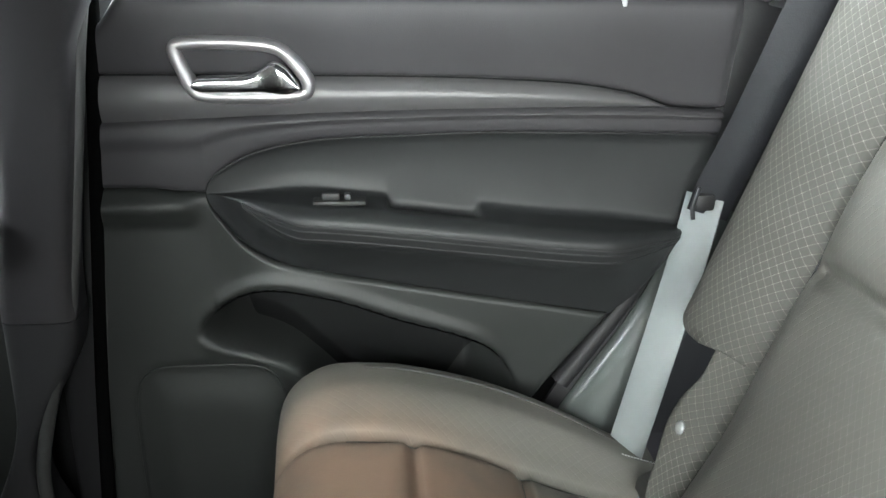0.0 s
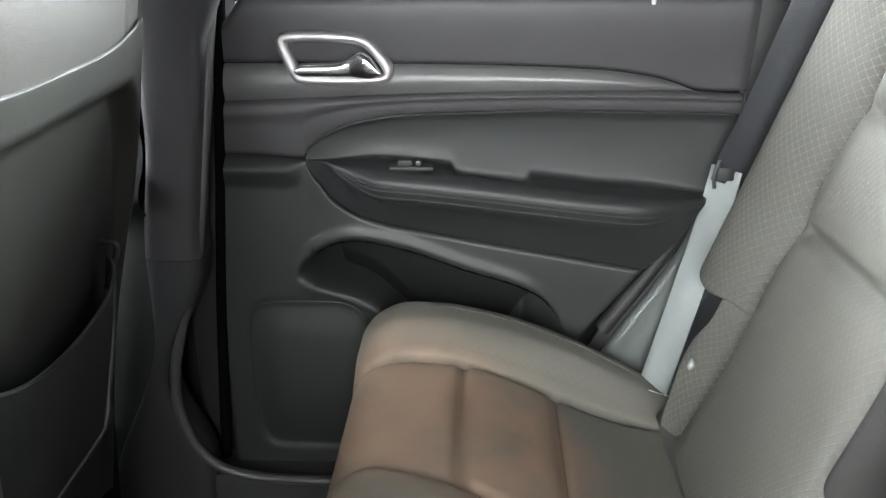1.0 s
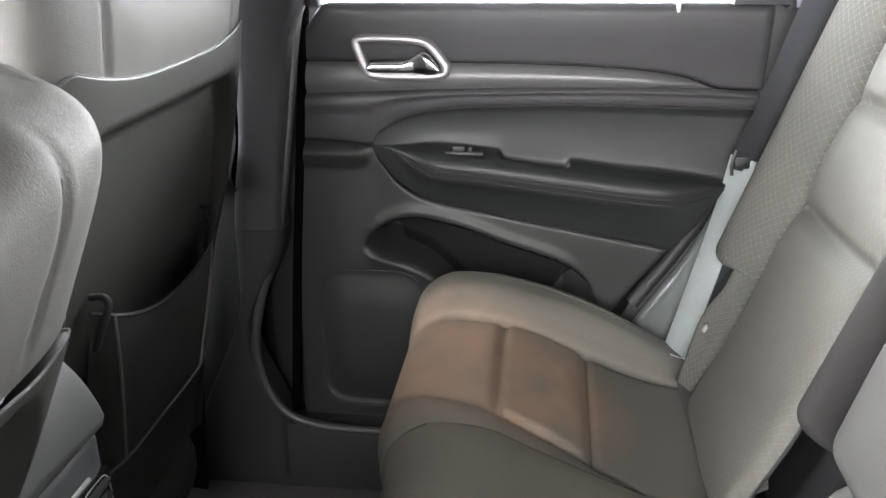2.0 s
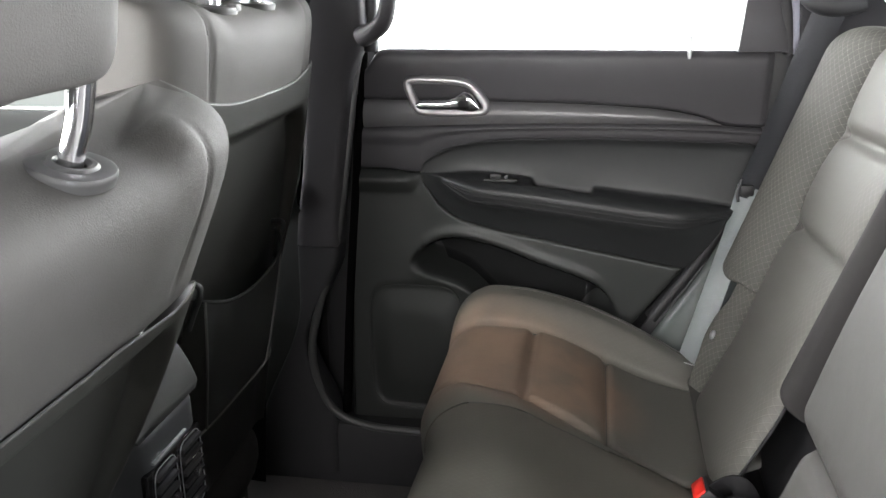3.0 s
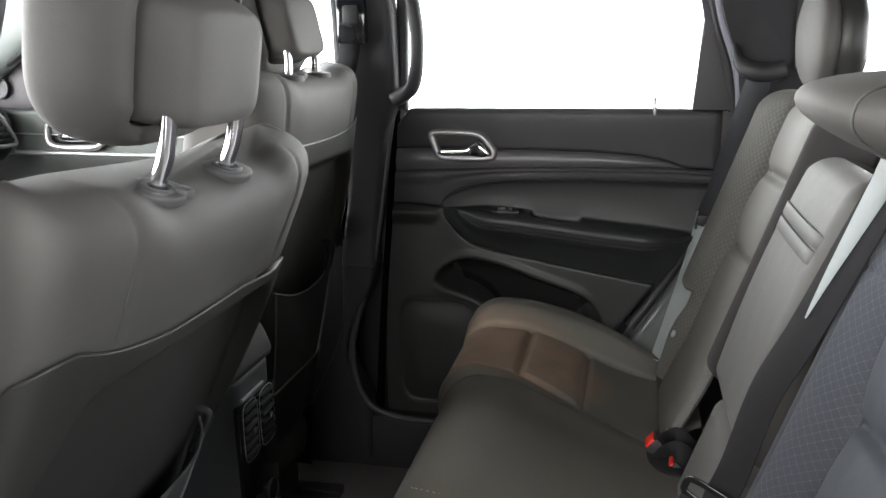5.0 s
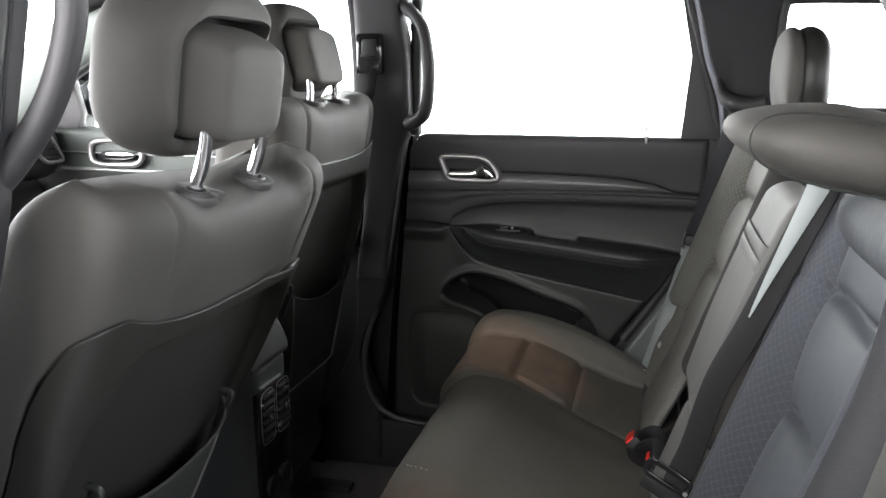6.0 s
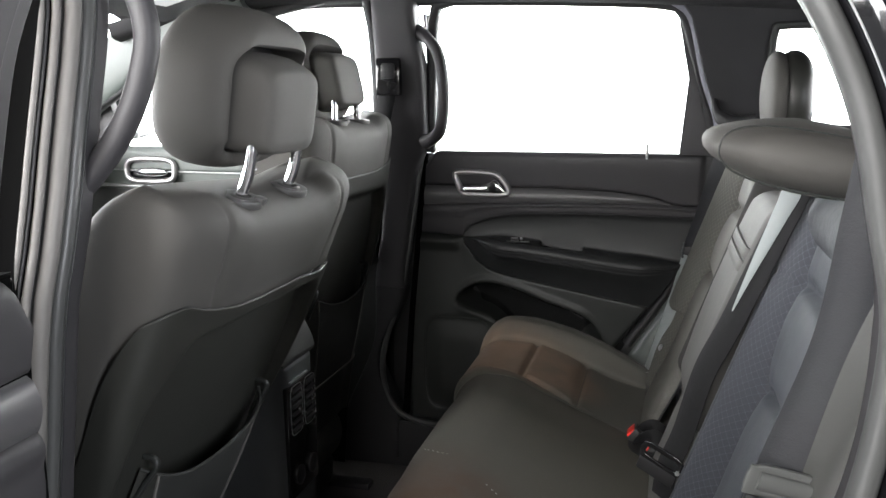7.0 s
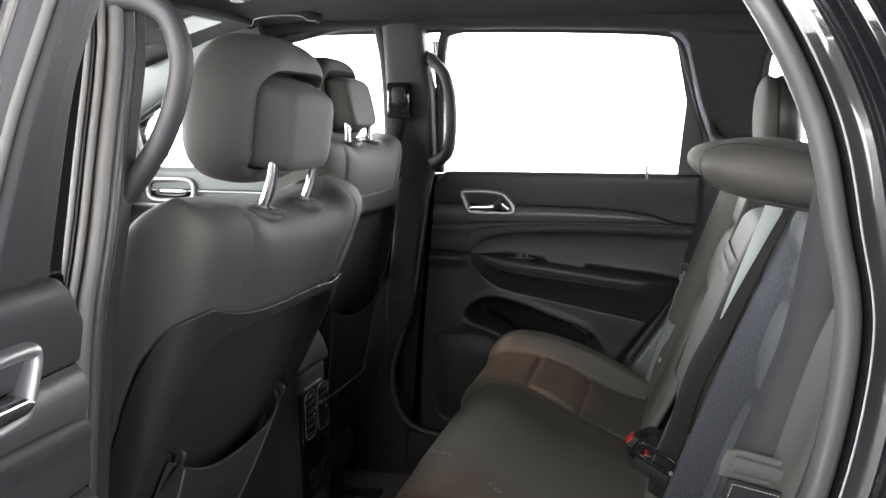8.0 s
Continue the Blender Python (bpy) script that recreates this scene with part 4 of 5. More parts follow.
for name, u0, u1, mat, note in (("side_panel", -0.698, -0.62, SHELL, "black outer side panel"), ("bolster", -0.62, -0.536, LOZ_BLUE_LIGHT, ""), ("insert_panel", -0.536, -0.263, INSERT_BLUE_LIGHT, "grey quilted insert panel with bluish light painted in"), ("bolster", -0.263, -0.204, LOZ_BLUE_LIGHT, "lozenge cloth bolster with bluish light painted in"), ("inner_roll", -0.204, -0.174, CLOTH_BLUE_LIGHT, "")):
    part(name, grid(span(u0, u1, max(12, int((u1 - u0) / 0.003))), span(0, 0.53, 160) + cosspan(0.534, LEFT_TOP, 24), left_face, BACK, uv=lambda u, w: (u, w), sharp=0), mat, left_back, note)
for us in (-0.2635, -0.2045, -0.5365):
    part("seam", sweep([Vector(left_face(us, w)) + Vector((0, 0, -0.0003)) for w in span(0.02, 0.57, 70)], circle(0.0012, 6), (0, 0, 1), BACK), BLACK, left_back)
part("top_roll", sweep([(-0.66, LEFT_TOP - 0.052, 0.05), (-0.20, LEFT_TOP - 0.052, 0.05)], circle(0.05, 20), (0, 0, 1), BACK), CLOTH_BLUE_LIGHT, left_back)

# ---- body shell: floor, roof, pillars ----
solo("ground", grid([-9, -5, 0, 5, 9], [-9, -5, 0, 5, 9], lambda x, y: (x, y, 0.0)), CONCRETE, "grey smooth booth floor", kind="structure")
solo("floor", grid(span(-1.5, 1.6, 30), span(-0.74, 0.74, 20), lambda x, y: (x, y, 0.415 + 0.10 * sm(0.16, 0.09, abs(y)) * sm(0.0, -0.3, x) + 0.004 * noise.noise((x * 9, y * 9, 0)))), CARPET, "black carpeted car floor", kind="structure")
solo("underbody", block((-1.6, -0.78, 0.28), (1.7, 0.78, 0.40), 0.02), PAINT, "black car underbody", kind="structure")
solo("ceiling", grid(span(-1.05, 1.5, 40), span(-0.68, 0.68, 30), lambda x, y: (x, y, 1.695 - 0.055 * (abs(y) / 0.62) ** 4 - 0.035 * sm(0.0, 1.4, x) - 0.05 * sm(-0.5, -1.1, x))), HEADLINER, "charcoal fabric headliner", kind="structure")
solo("roof", grid(span(-1.1, 1.6, 30), span(-0.72, 0.72, 20), lambda x, y: (x, y, 1.76 - 0.06 * (abs(y) / 0.62) ** 4 - 0.035 * sm(0.0, 1.4, x) - 0.05 * sm(-0.5, -1.1, x))), PAINT, "black painted car roof", kind="structure")
FLIP = Matrix.Diagonal((1, -1, 1, 1))


# ---- pillars, sills and roof rails ----
def build_b_pillar(m, label, near):
    ob = thing("door_pillar", tuple(m @ Vector((-0.33, 0.72, 0.45))), label, "car pillar", "door pillars", "structure")
    def sec(z):
        lean = 0.690 - (0.115 if near else 0.075) * max(0, (z - 1.18) / 0.44) ** 1.2
        x0 = -0.378 - 0.022 * sm(1.1, 0.9, z) - 0.10 * sm(0.8, 0.5, z)
        x1 = -0.272 + 0.018 * sm(1.6, 1.45, z) - 0.036 * min(1, max(0, (1.27 - z) / 0.32)) - 0.07 * sm(0.9, 0.72, z) + 0.05 * sm(0.7, 0.56, z)
        x1 += 0.012 if near else -0.028 * sm(1.30, 1.20, z)
        c, h = (x0 + x1) / 2, (x1 - x0) / 2
        return [(c + a, lean + 0.036 + b, z) for a, b in superloop(32, h, 0.036, 5)]
    up = part("upper_trim", loft([sec(z) for z in span(0.91, 1.64, 30)], m), PLASTIC, ob, "charcoal plastic pillar trim")
    part("lower_trim", loft([[(x, y + 0.001, z) for x, y, z in sec(z)] for z in span(0.44, 0.9085, 26)], m), LOW_TRIM_SHADE, ob)
    if near:
        side_of = lambda z: max(p[1] for p in sec(z))
        # Dead black slab paints the shade of the gap beside the flange.
        part("pillar_steel", loft([[(x, side_of(z) + y, z) for x, y in ((-0.40, -0.004), (-0.262, -0.004), (-0.262, 0.03), (-0.40, 0.03))] for z in span(0.60, 1.64, 14)], m), GAP_SHADE, ob)
        # Added slab that keeps the white backdrop from showing through the hinge gap.
        part("gap_blocker", loft([[(x, side_of(z) + y, z) for x, y in ((-0.40, 0.028), (-0.30, 0.028), (-0.305, 0.075), (-0.40, 0.075))] for z in span(0.60, 1.64, 14)], m), BLACK, ob, "black slab added to close off the hinge gap")
        rear_of = lambda z: max(p[0] for p in sec(z))
        for a, b, r, mat in ((-0.004, -0.003, 0.0095, FLANGE), (-0.010, 0.008, 0.0024, BLACK), (-0.010, 0.014, 0.0046, FLANGE), (-0.015, 0.0205, 0.002, BLACK), (-0.018, 0.026, 0.0036, FLANGE), (-0.003, -0.023, 0.0095, SEAL), (0.0, -0.036, 0.0022, BLACK)):
            part("flange_strip", sweep([(rear_of(z) + a, side_of(z) + b, z) for z in span(0.93, 1.62, 16)], circle(r, 8), (0, -1, 0), m), mat, ob)
    else:
        part("pillar_steel", block((-0.37, 0.775, 0.40), (-0.30, 0.80, 1.66), 0.01, m), BLACK, ob)
    # belt height slider
    sl = part("belt_slider", block((-0.368, 0.628, 1.40), (-0.306, 0.66, 1.492), 0.008, m), PIANO, ob, "black shoulder belt height slider")
    part("button", block((-0.352, 0.618, 1.44), (-0.318, 0.634, 1.478), 0.006, m), BLACK, sl)
    part("front_belt", sweep(smooth_path([(-0.335, 0.628, 1.44), (-0.352, 0.645, 1.36), (-0.405, 0.655, 1.2), (-0.455, 0.655, 1.0), (-0.50, 0.66, 0.43)], 6), box_section(0.0012, 0.022, 0.0005), (0, -1, 0), m), BELT_BLACK, ob, "black front seat belt webbing")
    # grab handle
    if near:
        hd = smooth_path([(-0.268, 0.672, 1.530), (-0.245, 0.667, 1.534), (-0.218, 0.664, 1.528), (-0.195, 0.663, 1.512), (-0.183, 0.662, 1.482), (-0.182, 0.662, 1.452), (-0.192, 0.664, 1.412), (-0.208, 0.667, 1.375), (-0.229, 0.672, 1.342), (-0.255, 0.680, 1.311), (-0.280, 0.690, 1.293)], 6)
        tube = superloop(18, 0.0128, 0.0125, 2.6)
    else:
        hd = smooth_path([(-0.265, 0.668, 1.552), (-0.246, 0.648, 1.54), (-0.212, 0.628, 1.505), (-0.196, 0.620, 1.44), (-0.197, 0.628, 1.365), (-0.212, 0.645, 1.312), (-0.253, 0.682, 1.288)], 7)
        tube = superloop(18, 0.0165, 0.0135, 2.6)
    part("grab_handle", sweep(hd, tube, (0, -1, 0), m, scale=lambda t: 1.0 + 0.3 * abs(2 * t - 1) ** 4), PLASTIC, ob, "charcoal moulded grab handle")
    if not near:
        part("seal_edge", sweep(smooth_path([(-0.266, 0.715, 1.60), (-0.258, 0.728, 1.44), (-0.262, 0.738, 1.27)], 8), superloop(12, 0.005, 0.004, 2.5), (0, -1, 0), m), FRAMEPAINT, ob, "lilac-grey seal edge")
    # seals on the opening's edge
    arc = smooth_path([(-0.268, 0.742, 1.60), (-0.262, 0.752, 1.40), (-0.290, 0.738, 1.2), (-0.314, 0.716, 1.0), (-0.331, 0.704, 0.894), (-0.363, 0.700, 0.79), (-0.381, 0.700, 0.70), (-0.371, 0.700, 0.625), (-0.338, 0.700, 0.572), (-0.285, 0.700, 0.549), (-0.2, 0.700, 0.542), (0.0, 0.702, 0.54)], 8)
    part("opening_seal", sweep(arc[24:] if near else arc, circle(0.008, 10), (0, -1, 0), m), SEAL, ob, "grey rubber door opening seal")
    return ob


build_b_pillar(I4, "charcoal plastic door pillar with grab handle and belt", False)
build_b_pillar(FLIP, "charcoal plastic door pillar beside the opened door", True)

for m in (I4, FLIP):
    rail = smooth_path([(-1.05, 0.60, 1.56), (-0.8, 0.635, 1.622), (-0.5, 0.655, 1.646), (-0.2, 0.66, 1.645), (0.2, 0.66, 1.634), (0.5, 0.655, 1.615), (0.9, 0.64, 1.59), (1.5, 0.6, 1.54)], 8)
    solo("roof_rail", sweep(rail, superloop(20, 0.05, 0.024, 3), (0, -1, 0), m), HEADLINER, "charcoal cloth-covered roof rail over the doors", "roof rail", "roof rails", "structure")
    solo("rocker", block((-1.4, 0.705, 0.38), (0.6, 0.80, 0.545), 0.02, m), LOW_TRIM_SHADE, "charcoal plastic door sill cover", "door sill", "door sills", "structure")
# Black sheet added behind the far door so its gaps read dark.
solo("opening_blackout", block((-0.46, 0.832, 0.45), (0.52, 0.842, 1.25), 0.002), BLACK, "black sheet added behind the door to darken its gaps", "door gap", "", "structure")


# ---- far rear quarter ----
quarter = thing("quarter_trim", (0.6, 0.70, 0.5), "charcoal plastic rear quarter trim with belt outlet", "trim panel", "", "structure")
shear = Matrix(((1, 0, 0, 0), (0, 1, -0.16, 0.16 * 1.26), (0, 0, 1, 0), (0, 0, 0, 1)))
part("pillar_cover", plate([(0.345, 1.615), (0.372, 1.575), (0.407, 1.44), (0.441, 1.345), (0.452, 1.25), (0.9, 1.25), (0.9, 1.335), (0.57, 1.335), (0.552, 1.36), (0.546, 1.53), (0.56, 1.555), (0.9, 1.555), (0.9, 1.60)], 0.70, 0.75, 0.006, shear), HEADLINER, quarter, "charcoal pillar cover")
part("window_surround", sweep(smooth_path([(0.553, 0, 1.345), (0.547, 0, 1.44), (0.55, 0, 1.535), (0.575, 0, 1.552), (0.75, 0, 1.55), (0.9, 0, 1.548)], 6), box_section(0.012, 0.008), (0, -1, 0), shear @ Matrix.Translation((0, 0.70, 0))), PLASTIC_LOW, quarter)
part("lower_cover", plate([(0.452, 1.255), (0.446, 1.12), (0.405, 0.985), (0.34, 0.87), (0.265, 0.765), (0.25, 0.5), (1.6, 0.5), (1.6, 1.255)], 0.76, 0.80, 0.008), PLASTIC, quarter)
ARCH = curve1([(0.72, 0.238), (0.75, 0.254), (0.803, 0.287), (0.87, 0.330), (0.92, 0.356), (0.98, 0.380), (1.04, 0.41)])
def arch(z, v):
    a = radians(-30 + 120 * v)
    return (ARCH(z) + 0.016 + 0.05 * v * v - 0.022 * math.cos(a), 0.738 - 0.026 * math.sin(a), z)
part("arch_cover", grid(span(0.72, 1.02, 24), span(0, 1, 22), arch, sharp=0, flip=True), SATIN, quarter, "satin grey wheel arch cover")
# Black sheet put in to paint the dark gap behind the door edge.
part("gap_blackout", plate([(0.20, 0.70), (0.60, 0.70), (0.60, 1.05), (0.40, 1.05)], 0.752, 0.758, 0.001), BLACK, quarter)
# Black block added to stop white leaking past the door corner.
part("corner_filler", block((0.416, 0.744, 1.06), (0.475, 0.77, 1.30), 0.004), BLACK, quarter)
strip = smooth_path([(0.325, 0.672, 1.612), (0.36, 0.676, 1.588), (0.378, 0.684, 1.55), (0.405, 0.694, 1.44), (0.437, 0.703, 1.345), (0.449, 0.71, 1.26)], 6)
part("door_edge_flange", sweep(strip, box_section(0.006, 0.007), (0, -1, 0)), FRAMEPAINT, quarter, "lilac-grey painted door frame edge")
part("inner_flange", sweep([p + Vector((-0.012, 0.004, -0.003)) for p in strip], circle(0.004, 8), (0, -1, 0)), BLACK, quarter)
part("belt_outlet", sweep(smooth_path([(0.428, 0.672, 1.392), (0.438, 0.66, 1.36), (0.46, 0.65, 1.342), (0.49, 0.648, 1.338), (0.52, 0.65, 1.345)], 6), superloop(12, 0.016, 0.014, 3), (0, -1, 0), scale=lambda t: 0.4 + 0.9 * sm(0, 0.5, t)), BLACK, quarter, "black belt outlet")
for sgn in (1, -1):
    w = Matrix.Diagonal((1, sgn, 1, 1))
    if sgn < 0:
        part("far_side_cover", plate([(0.56, 0.5), (1.6, 0.5), (1.6, 1.255), (0.56, 1.255)], 0.70, 0.80, 0.01, w), PLASTIC, quarter)
solo("tailgate", block((1.58, -0.75, 0.40), (1.64, 0.75, 1.12), 0.01), PLASTIC, "charcoal lined tailgate", "tailgate", "", "structure")
solo("cargo_floor", block((0.55, -0.72, 0.66), (1.58, 0.72, 0.70), 0.01), CARPET, "black carpeted cargo floor", "cargo floor", "", "structure")


# ---- belts ----
def webbing(name, pts, mat, parent, label="", width=0.0235, up=(0, -1, 0)):
    return part(name, sweep(smooth_path(pts, 8), box_section(0.0011, width, 0.0005), up), mat, parent, label)


far_belt = thing("seat_belt", (0.36, 0.66, 0.73), "black shoulder belt and grey lap belt paled by caught light", "seat belt", "seat belts")
webbing("shoulder_webbing", [(0.478, 0.648, 1.335), (0.452, 0.662, 1.24), (0.422, 0.685, 1.12), (0.403, 0.70, 1.055), (0.396, 0.706, 1.02)], BELT, far_belt, "black ribbed shoulder webbing", up=(-0.35, -1, 0.1))
webbing("lap_webbing", [(0.394, 0.712, 1.04), (0.378, 0.703, 0.965), (0.355, 0.687, 0.885), (0.326, 0.667, 0.79), (0.310, 0.656, 0.738)], BELT_LIT, far_belt, "grey lap webbing, paled by painted caught light", up=(-0.9, -0.8, 0.1))
part("belt_stop", block((0.378, 0.698, 1.026), (0.402, 0.716, 1.046), 0.005), BLACK, far_belt)
part("tongue", sweep(smooth_path([(0.376, 0.696, 1.018), (0.374, 0.695, 1.034), (0.379, 0.695, 1.056)], 5), box_section(0.0015, 0.0025), (0, -1, 0)), SILVER_DARK, far_belt, "small metal tongue")
for k in range(14):
    a = Vector((0.291, 0.642, 0.748)) + Vector((0.046, -0.022, -0.004)) * (k / 14)
    part("stitch", sweep([a, a + Vector((0.002, -0.001, 0))], circle(0.0008, 5), (0, 0, 1)), LABEL_WHITE, far_belt)


def add_tongue(m, parent, metal, wide=False):
    rim = [(0.036 * math.copysign(abs(math.cos(t)) ** 0.45, math.cos(t)), 0, 0.0145 * math.copysign(abs(math.sin(t)) ** 0.45, math.sin(t))) for t in span(0, 2 * math.pi, 41)[:-1]]
    tg = part("tongue_plate", sweep(rim, box_section(0.0022, 0.006 if wide else 0.005, 0.001), (0, -1, 0), m, closed=True), metal, parent, "metal belt tongue plate")
    if wide:
        for sx in (-1, 1):
            part("plate_end", block((sx * 0.034 - 0.007, -0.0025, -0.017), (sx * 0.034 + 0.007, 0.0025, 0.017), 0.002, m), metal, tg)
        part("webbing_fold", sweep([(-0.0295, -0.003, 0.002), (0.0295, -0.003, 0.002)], superloop(20, 0.0105, 0.0055, 2.2), (0, 0, 1), m), LID, tg, "grey webbing folded round the plate")
    part("moulded_grip", block((-0.036, -0.005, -0.042), (0.036, 0.005, -0.016), 0.004, m), BLACK, tg)
    part("rivet", sweep([(0.035, -0.003, -0.006), (0.035, -0.006, -0.006)], circle(0.004, 10), (1, 0, 0), m), SILVER, tg)
    return tg


centre_belt = thing("seat_belt", (0.345, 0.07, 0.75), "black middle seat belt lying across the backrest", "seat belt", "seat belts")
webbing("webbing", [(0.512, -0.226, 1.30), (0.500, -0.214, 1.262), (0.472, -0.203, 1.19), (0.431, -0.182, 1.08), (0.398, -0.166, 1.0), (0.372, -0.152, 0.896), (0.352, -0.15, 0.84), (0.345, -0.148, 0.79)], BELT_BLACK, centre_belt, "", 0.0225, (-0.72, -0.62, 0.25))
# Edge of the black belt; its highlight is painted as pale webbing.
part("webbing_highlight", sweep(smooth_path([(0.503, -0.220, 1.29), (0.492, -0.216, 1.262), (0.470, -0.206, 1.205), (0.449, -0.196, 1.150), (0.431, -0.188, 1.10)], 8), box_section(0.0011, 0.017, 0.0005), (-0.35, -1, 0.25), scale=lambda t: 0.95 - 0.9 * t), BELT_LIT, centre_belt, "turned black webbing edge, highlight painted pale")
add_tongue(pose(0.343, -0.160, 0.858, 8, 22, -20) @ Matrix.Scale(0.87, 4), centre_belt, PIANO)
near_belt = thing("seat_belt", (0.36, -0.66, 0.78), "black shoulder belt with grey tongue plate beside the seat", "seat belt", "seat belts")
webbing("webbing", [(0.523, -0.645, 1.37), (0.511, -0.652, 1.296), (0.493, -0.656, 1.182), (0.453, -0.662, 1.064), (0.433, -0.664, 1.005), (0.40, -0.665, 0.90), (0.36, -0.665, 0.78)], BELT, near_belt, "", 0.027, (-0.3, -1, 0.1))
add_tongue(pose(0.449, -0.674, 1.052, 8, 14, 10) @ Matrix.Scale(0.87, 4), near_belt, LID, True)
pm = pose(0.4445, -0.6835, 1.0285, 8, 14, 10) @ Matrix.Scale(0.9, 4)
tag = part("belt_tag", block((-0.030, -0.002, -0.024), (0.030, 0.002, 0.014), 0.0015, pm), BELT, near_belt, "black fabric tag with pale stitching")
edge = [(-0.026, -0.0035, -0.02), (0.026, -0.0035, -0.02), (0.026, -0.0035, 0.01), (-0.026, -0.0035, 0.01)]
for a, b in zip(edge, edge[1:] + edge[:1]):
    a, b = Vector(a), Vector(b)
    k = max(3, int((b - a).length / 0.004))
    for i in range(k):
        part("stitch", sweep([a + (b - a) * (i / k), a + (b - a) * ((i + 0.6) / k)], circle(0.0007, 5), (0, -1, 0.01), pm), STITCH, tag)


def build_buckle(x, y, z, tilt):
    m = pose(x, y, z, 0, tilt, 0)
    ob = thing("belt_buckle", (x, y, z - 0.06), "black belt buckle with a red release button", "belt buckle", "belt buckles")
    part("body", block((-0.014, -0.02, -0.07), (0.014, 0.02, 0.004), 0.005, m), BLACK, ob)
    part("button", block((-0.011, -0.0175, -0.003), (0.009, 0.0175, 0.0065), 0.003, m), RED, ob, "red release button")


build_buckle(0.288, 0.225, 0.752, -48)
build_buckle(0.318, 0.180, 0.735, -48)

loops = thing("belt_loop", (0.33, 0.21, 0.74), "black webbing loops sunk in the seat gap", "belt loop")
# Black patch added on the cushion to paint the buckles' dark recess.
part("recess_shade", pebble((0.315, 0.205, 0.729), (0.046, 0.066, 0.012), 2.6, 2.4, 40, 10), BLACK, loops, "black patch standing in for the dark recess round the buckles")
for dy, dz in ((0.0, -0.032), (-0.035, -0.040)):
    part("loop", sweep(smooth_path([(0.296, 0.235 + dy, 0.748 + dz), (0.306, 0.226 + dy, 0.782 + dz), (0.325, 0.214 + dy, 0.80 + dz), (0.342, 0.206 + dy, 0.785 + dz), (0.35, 0.20 + dy, 0.74 + dz)], 6), box_section(0.0015, 0.016, 0.0005), (0.3, -1, 0)), BELT_BLACK, loops)

# ---- rear head restraints, arm rest ----
hr = thing("rear_head_restraint", (0.55, 0.42, 1.31), "upright rear head restraint with grey front and black back", "head restraint", "rear head restraints")
part("front_pad", pebble((0.534, 0.42, 1.402), (0.026, 0.118, 0.085), 2.6, 2.3, 40, 20), CLOTH_BACK, hr, "warm grey front pad")
part("rear_cover", pebble((0.564, 0.42, 1.401), (0.040, 0.117, 0.087), 2.6, 2.3, 40, 20), SHELL, hr, "black rear cover")
for y in (0.36, 0.48):
    part("post", sweep([(0.535, y, 1.25), (0.55, y, 1.35)], circle(0.006, 10), (0, 1, 0)), MIRROR, hr)
fm = pose(0.482, -0.405, 1.334, 0, 10, 0)
hf = thing("rear_head_restraint", (0.5, -0.4, 1.30), "folded-down rear head restraint in warm grey vinyl", "head restraint", "rear head restraints")
part("pad", pebble((0, 0, 0), (0.112, 0.130, 0.041), 3.0, 2.2, 44, 18, fm, lambda x, y, z: (x, y, z * (1 - 0.25 * sm(0.0, -0.11, x)))), CLOTH_BACK, hf, "warm grey folded pad")
rim = [(0.098 * math.copysign(abs(math.cos(t)) ** 0.67, math.cos(t)), -0.118, 0.031 * math.copysign(abs(math.sin(t)) ** 0.8, math.sin(t))) for t in span(0, 2 * math.pi, 49)[:-1]]
part("piping", sweep(rim, circle(0.0012, 6), (0, -1, 0), fm, closed=True), PLASTIC_LOW, hf)
for y in (-0.065, 0.065):
    part("post", sweep(smooth_path([(0.07, y, 0.0), (0.1, y, -0.02), (0.10, y, -0.08)], 5), circle(0.006, 10), (0, 1, 0), fm), MIRROR, hf)

arm = part("armrest", plate([(-0.138, 0.19), (0.118, 0.19), (0.118, 0.50), (-0.138, 0.50)], 0.0, 0.10, 0.01, BACK @ Matrix(((1, 0, 0, 0), (0, 0, 1, 0), (0, 1, 0, 0), (0, 0, 0, 1)))), CLOTH, BENCH, "folded-up pale grey vinyl armrest with strap")
def arm_front(u, v):
    w = 0.172 + 0.368 * v
    e = min(u + 0.148, 0.132 - u)
    d = -0.030 - 0.008 * math.sin(math.pi * v) + roll(max(0, e), 0.028) + roll(max(0, 0.54 - w), 0.036) + roll(max(0, w - 0.172), 0.03)
    bow = 1 - 0.10 * (1 - sm(0.0, 0.035, 0.54 - w))
    return (-0.008 + (u + 0.008) * bow, w, d)
def arm_edge(u, v):
    x, w, d = arm_front(u, v)
    return (x, w, d if -0.146 < u < 0.130 else 0.08)
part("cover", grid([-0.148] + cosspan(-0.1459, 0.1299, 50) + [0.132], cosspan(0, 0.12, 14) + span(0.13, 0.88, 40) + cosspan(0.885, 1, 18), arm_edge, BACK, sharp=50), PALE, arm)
part("arm_base", grid([-0.166] + cosspan(-0.165, 0.124, 30) + [0.126], span(0, 1, 20), lambda u, v: (u, 0.165 * v, (-0.012 + roll(max(0, min(u + 0.166, 0.126 - u)), 0.03) + roll(0.165 * (1 - v), 0.03)) if -0.1655 < u < 0.1255 else 0.08), BACK, sharp=50), CLOTH, arm, "grey hinge cover below the armrest")
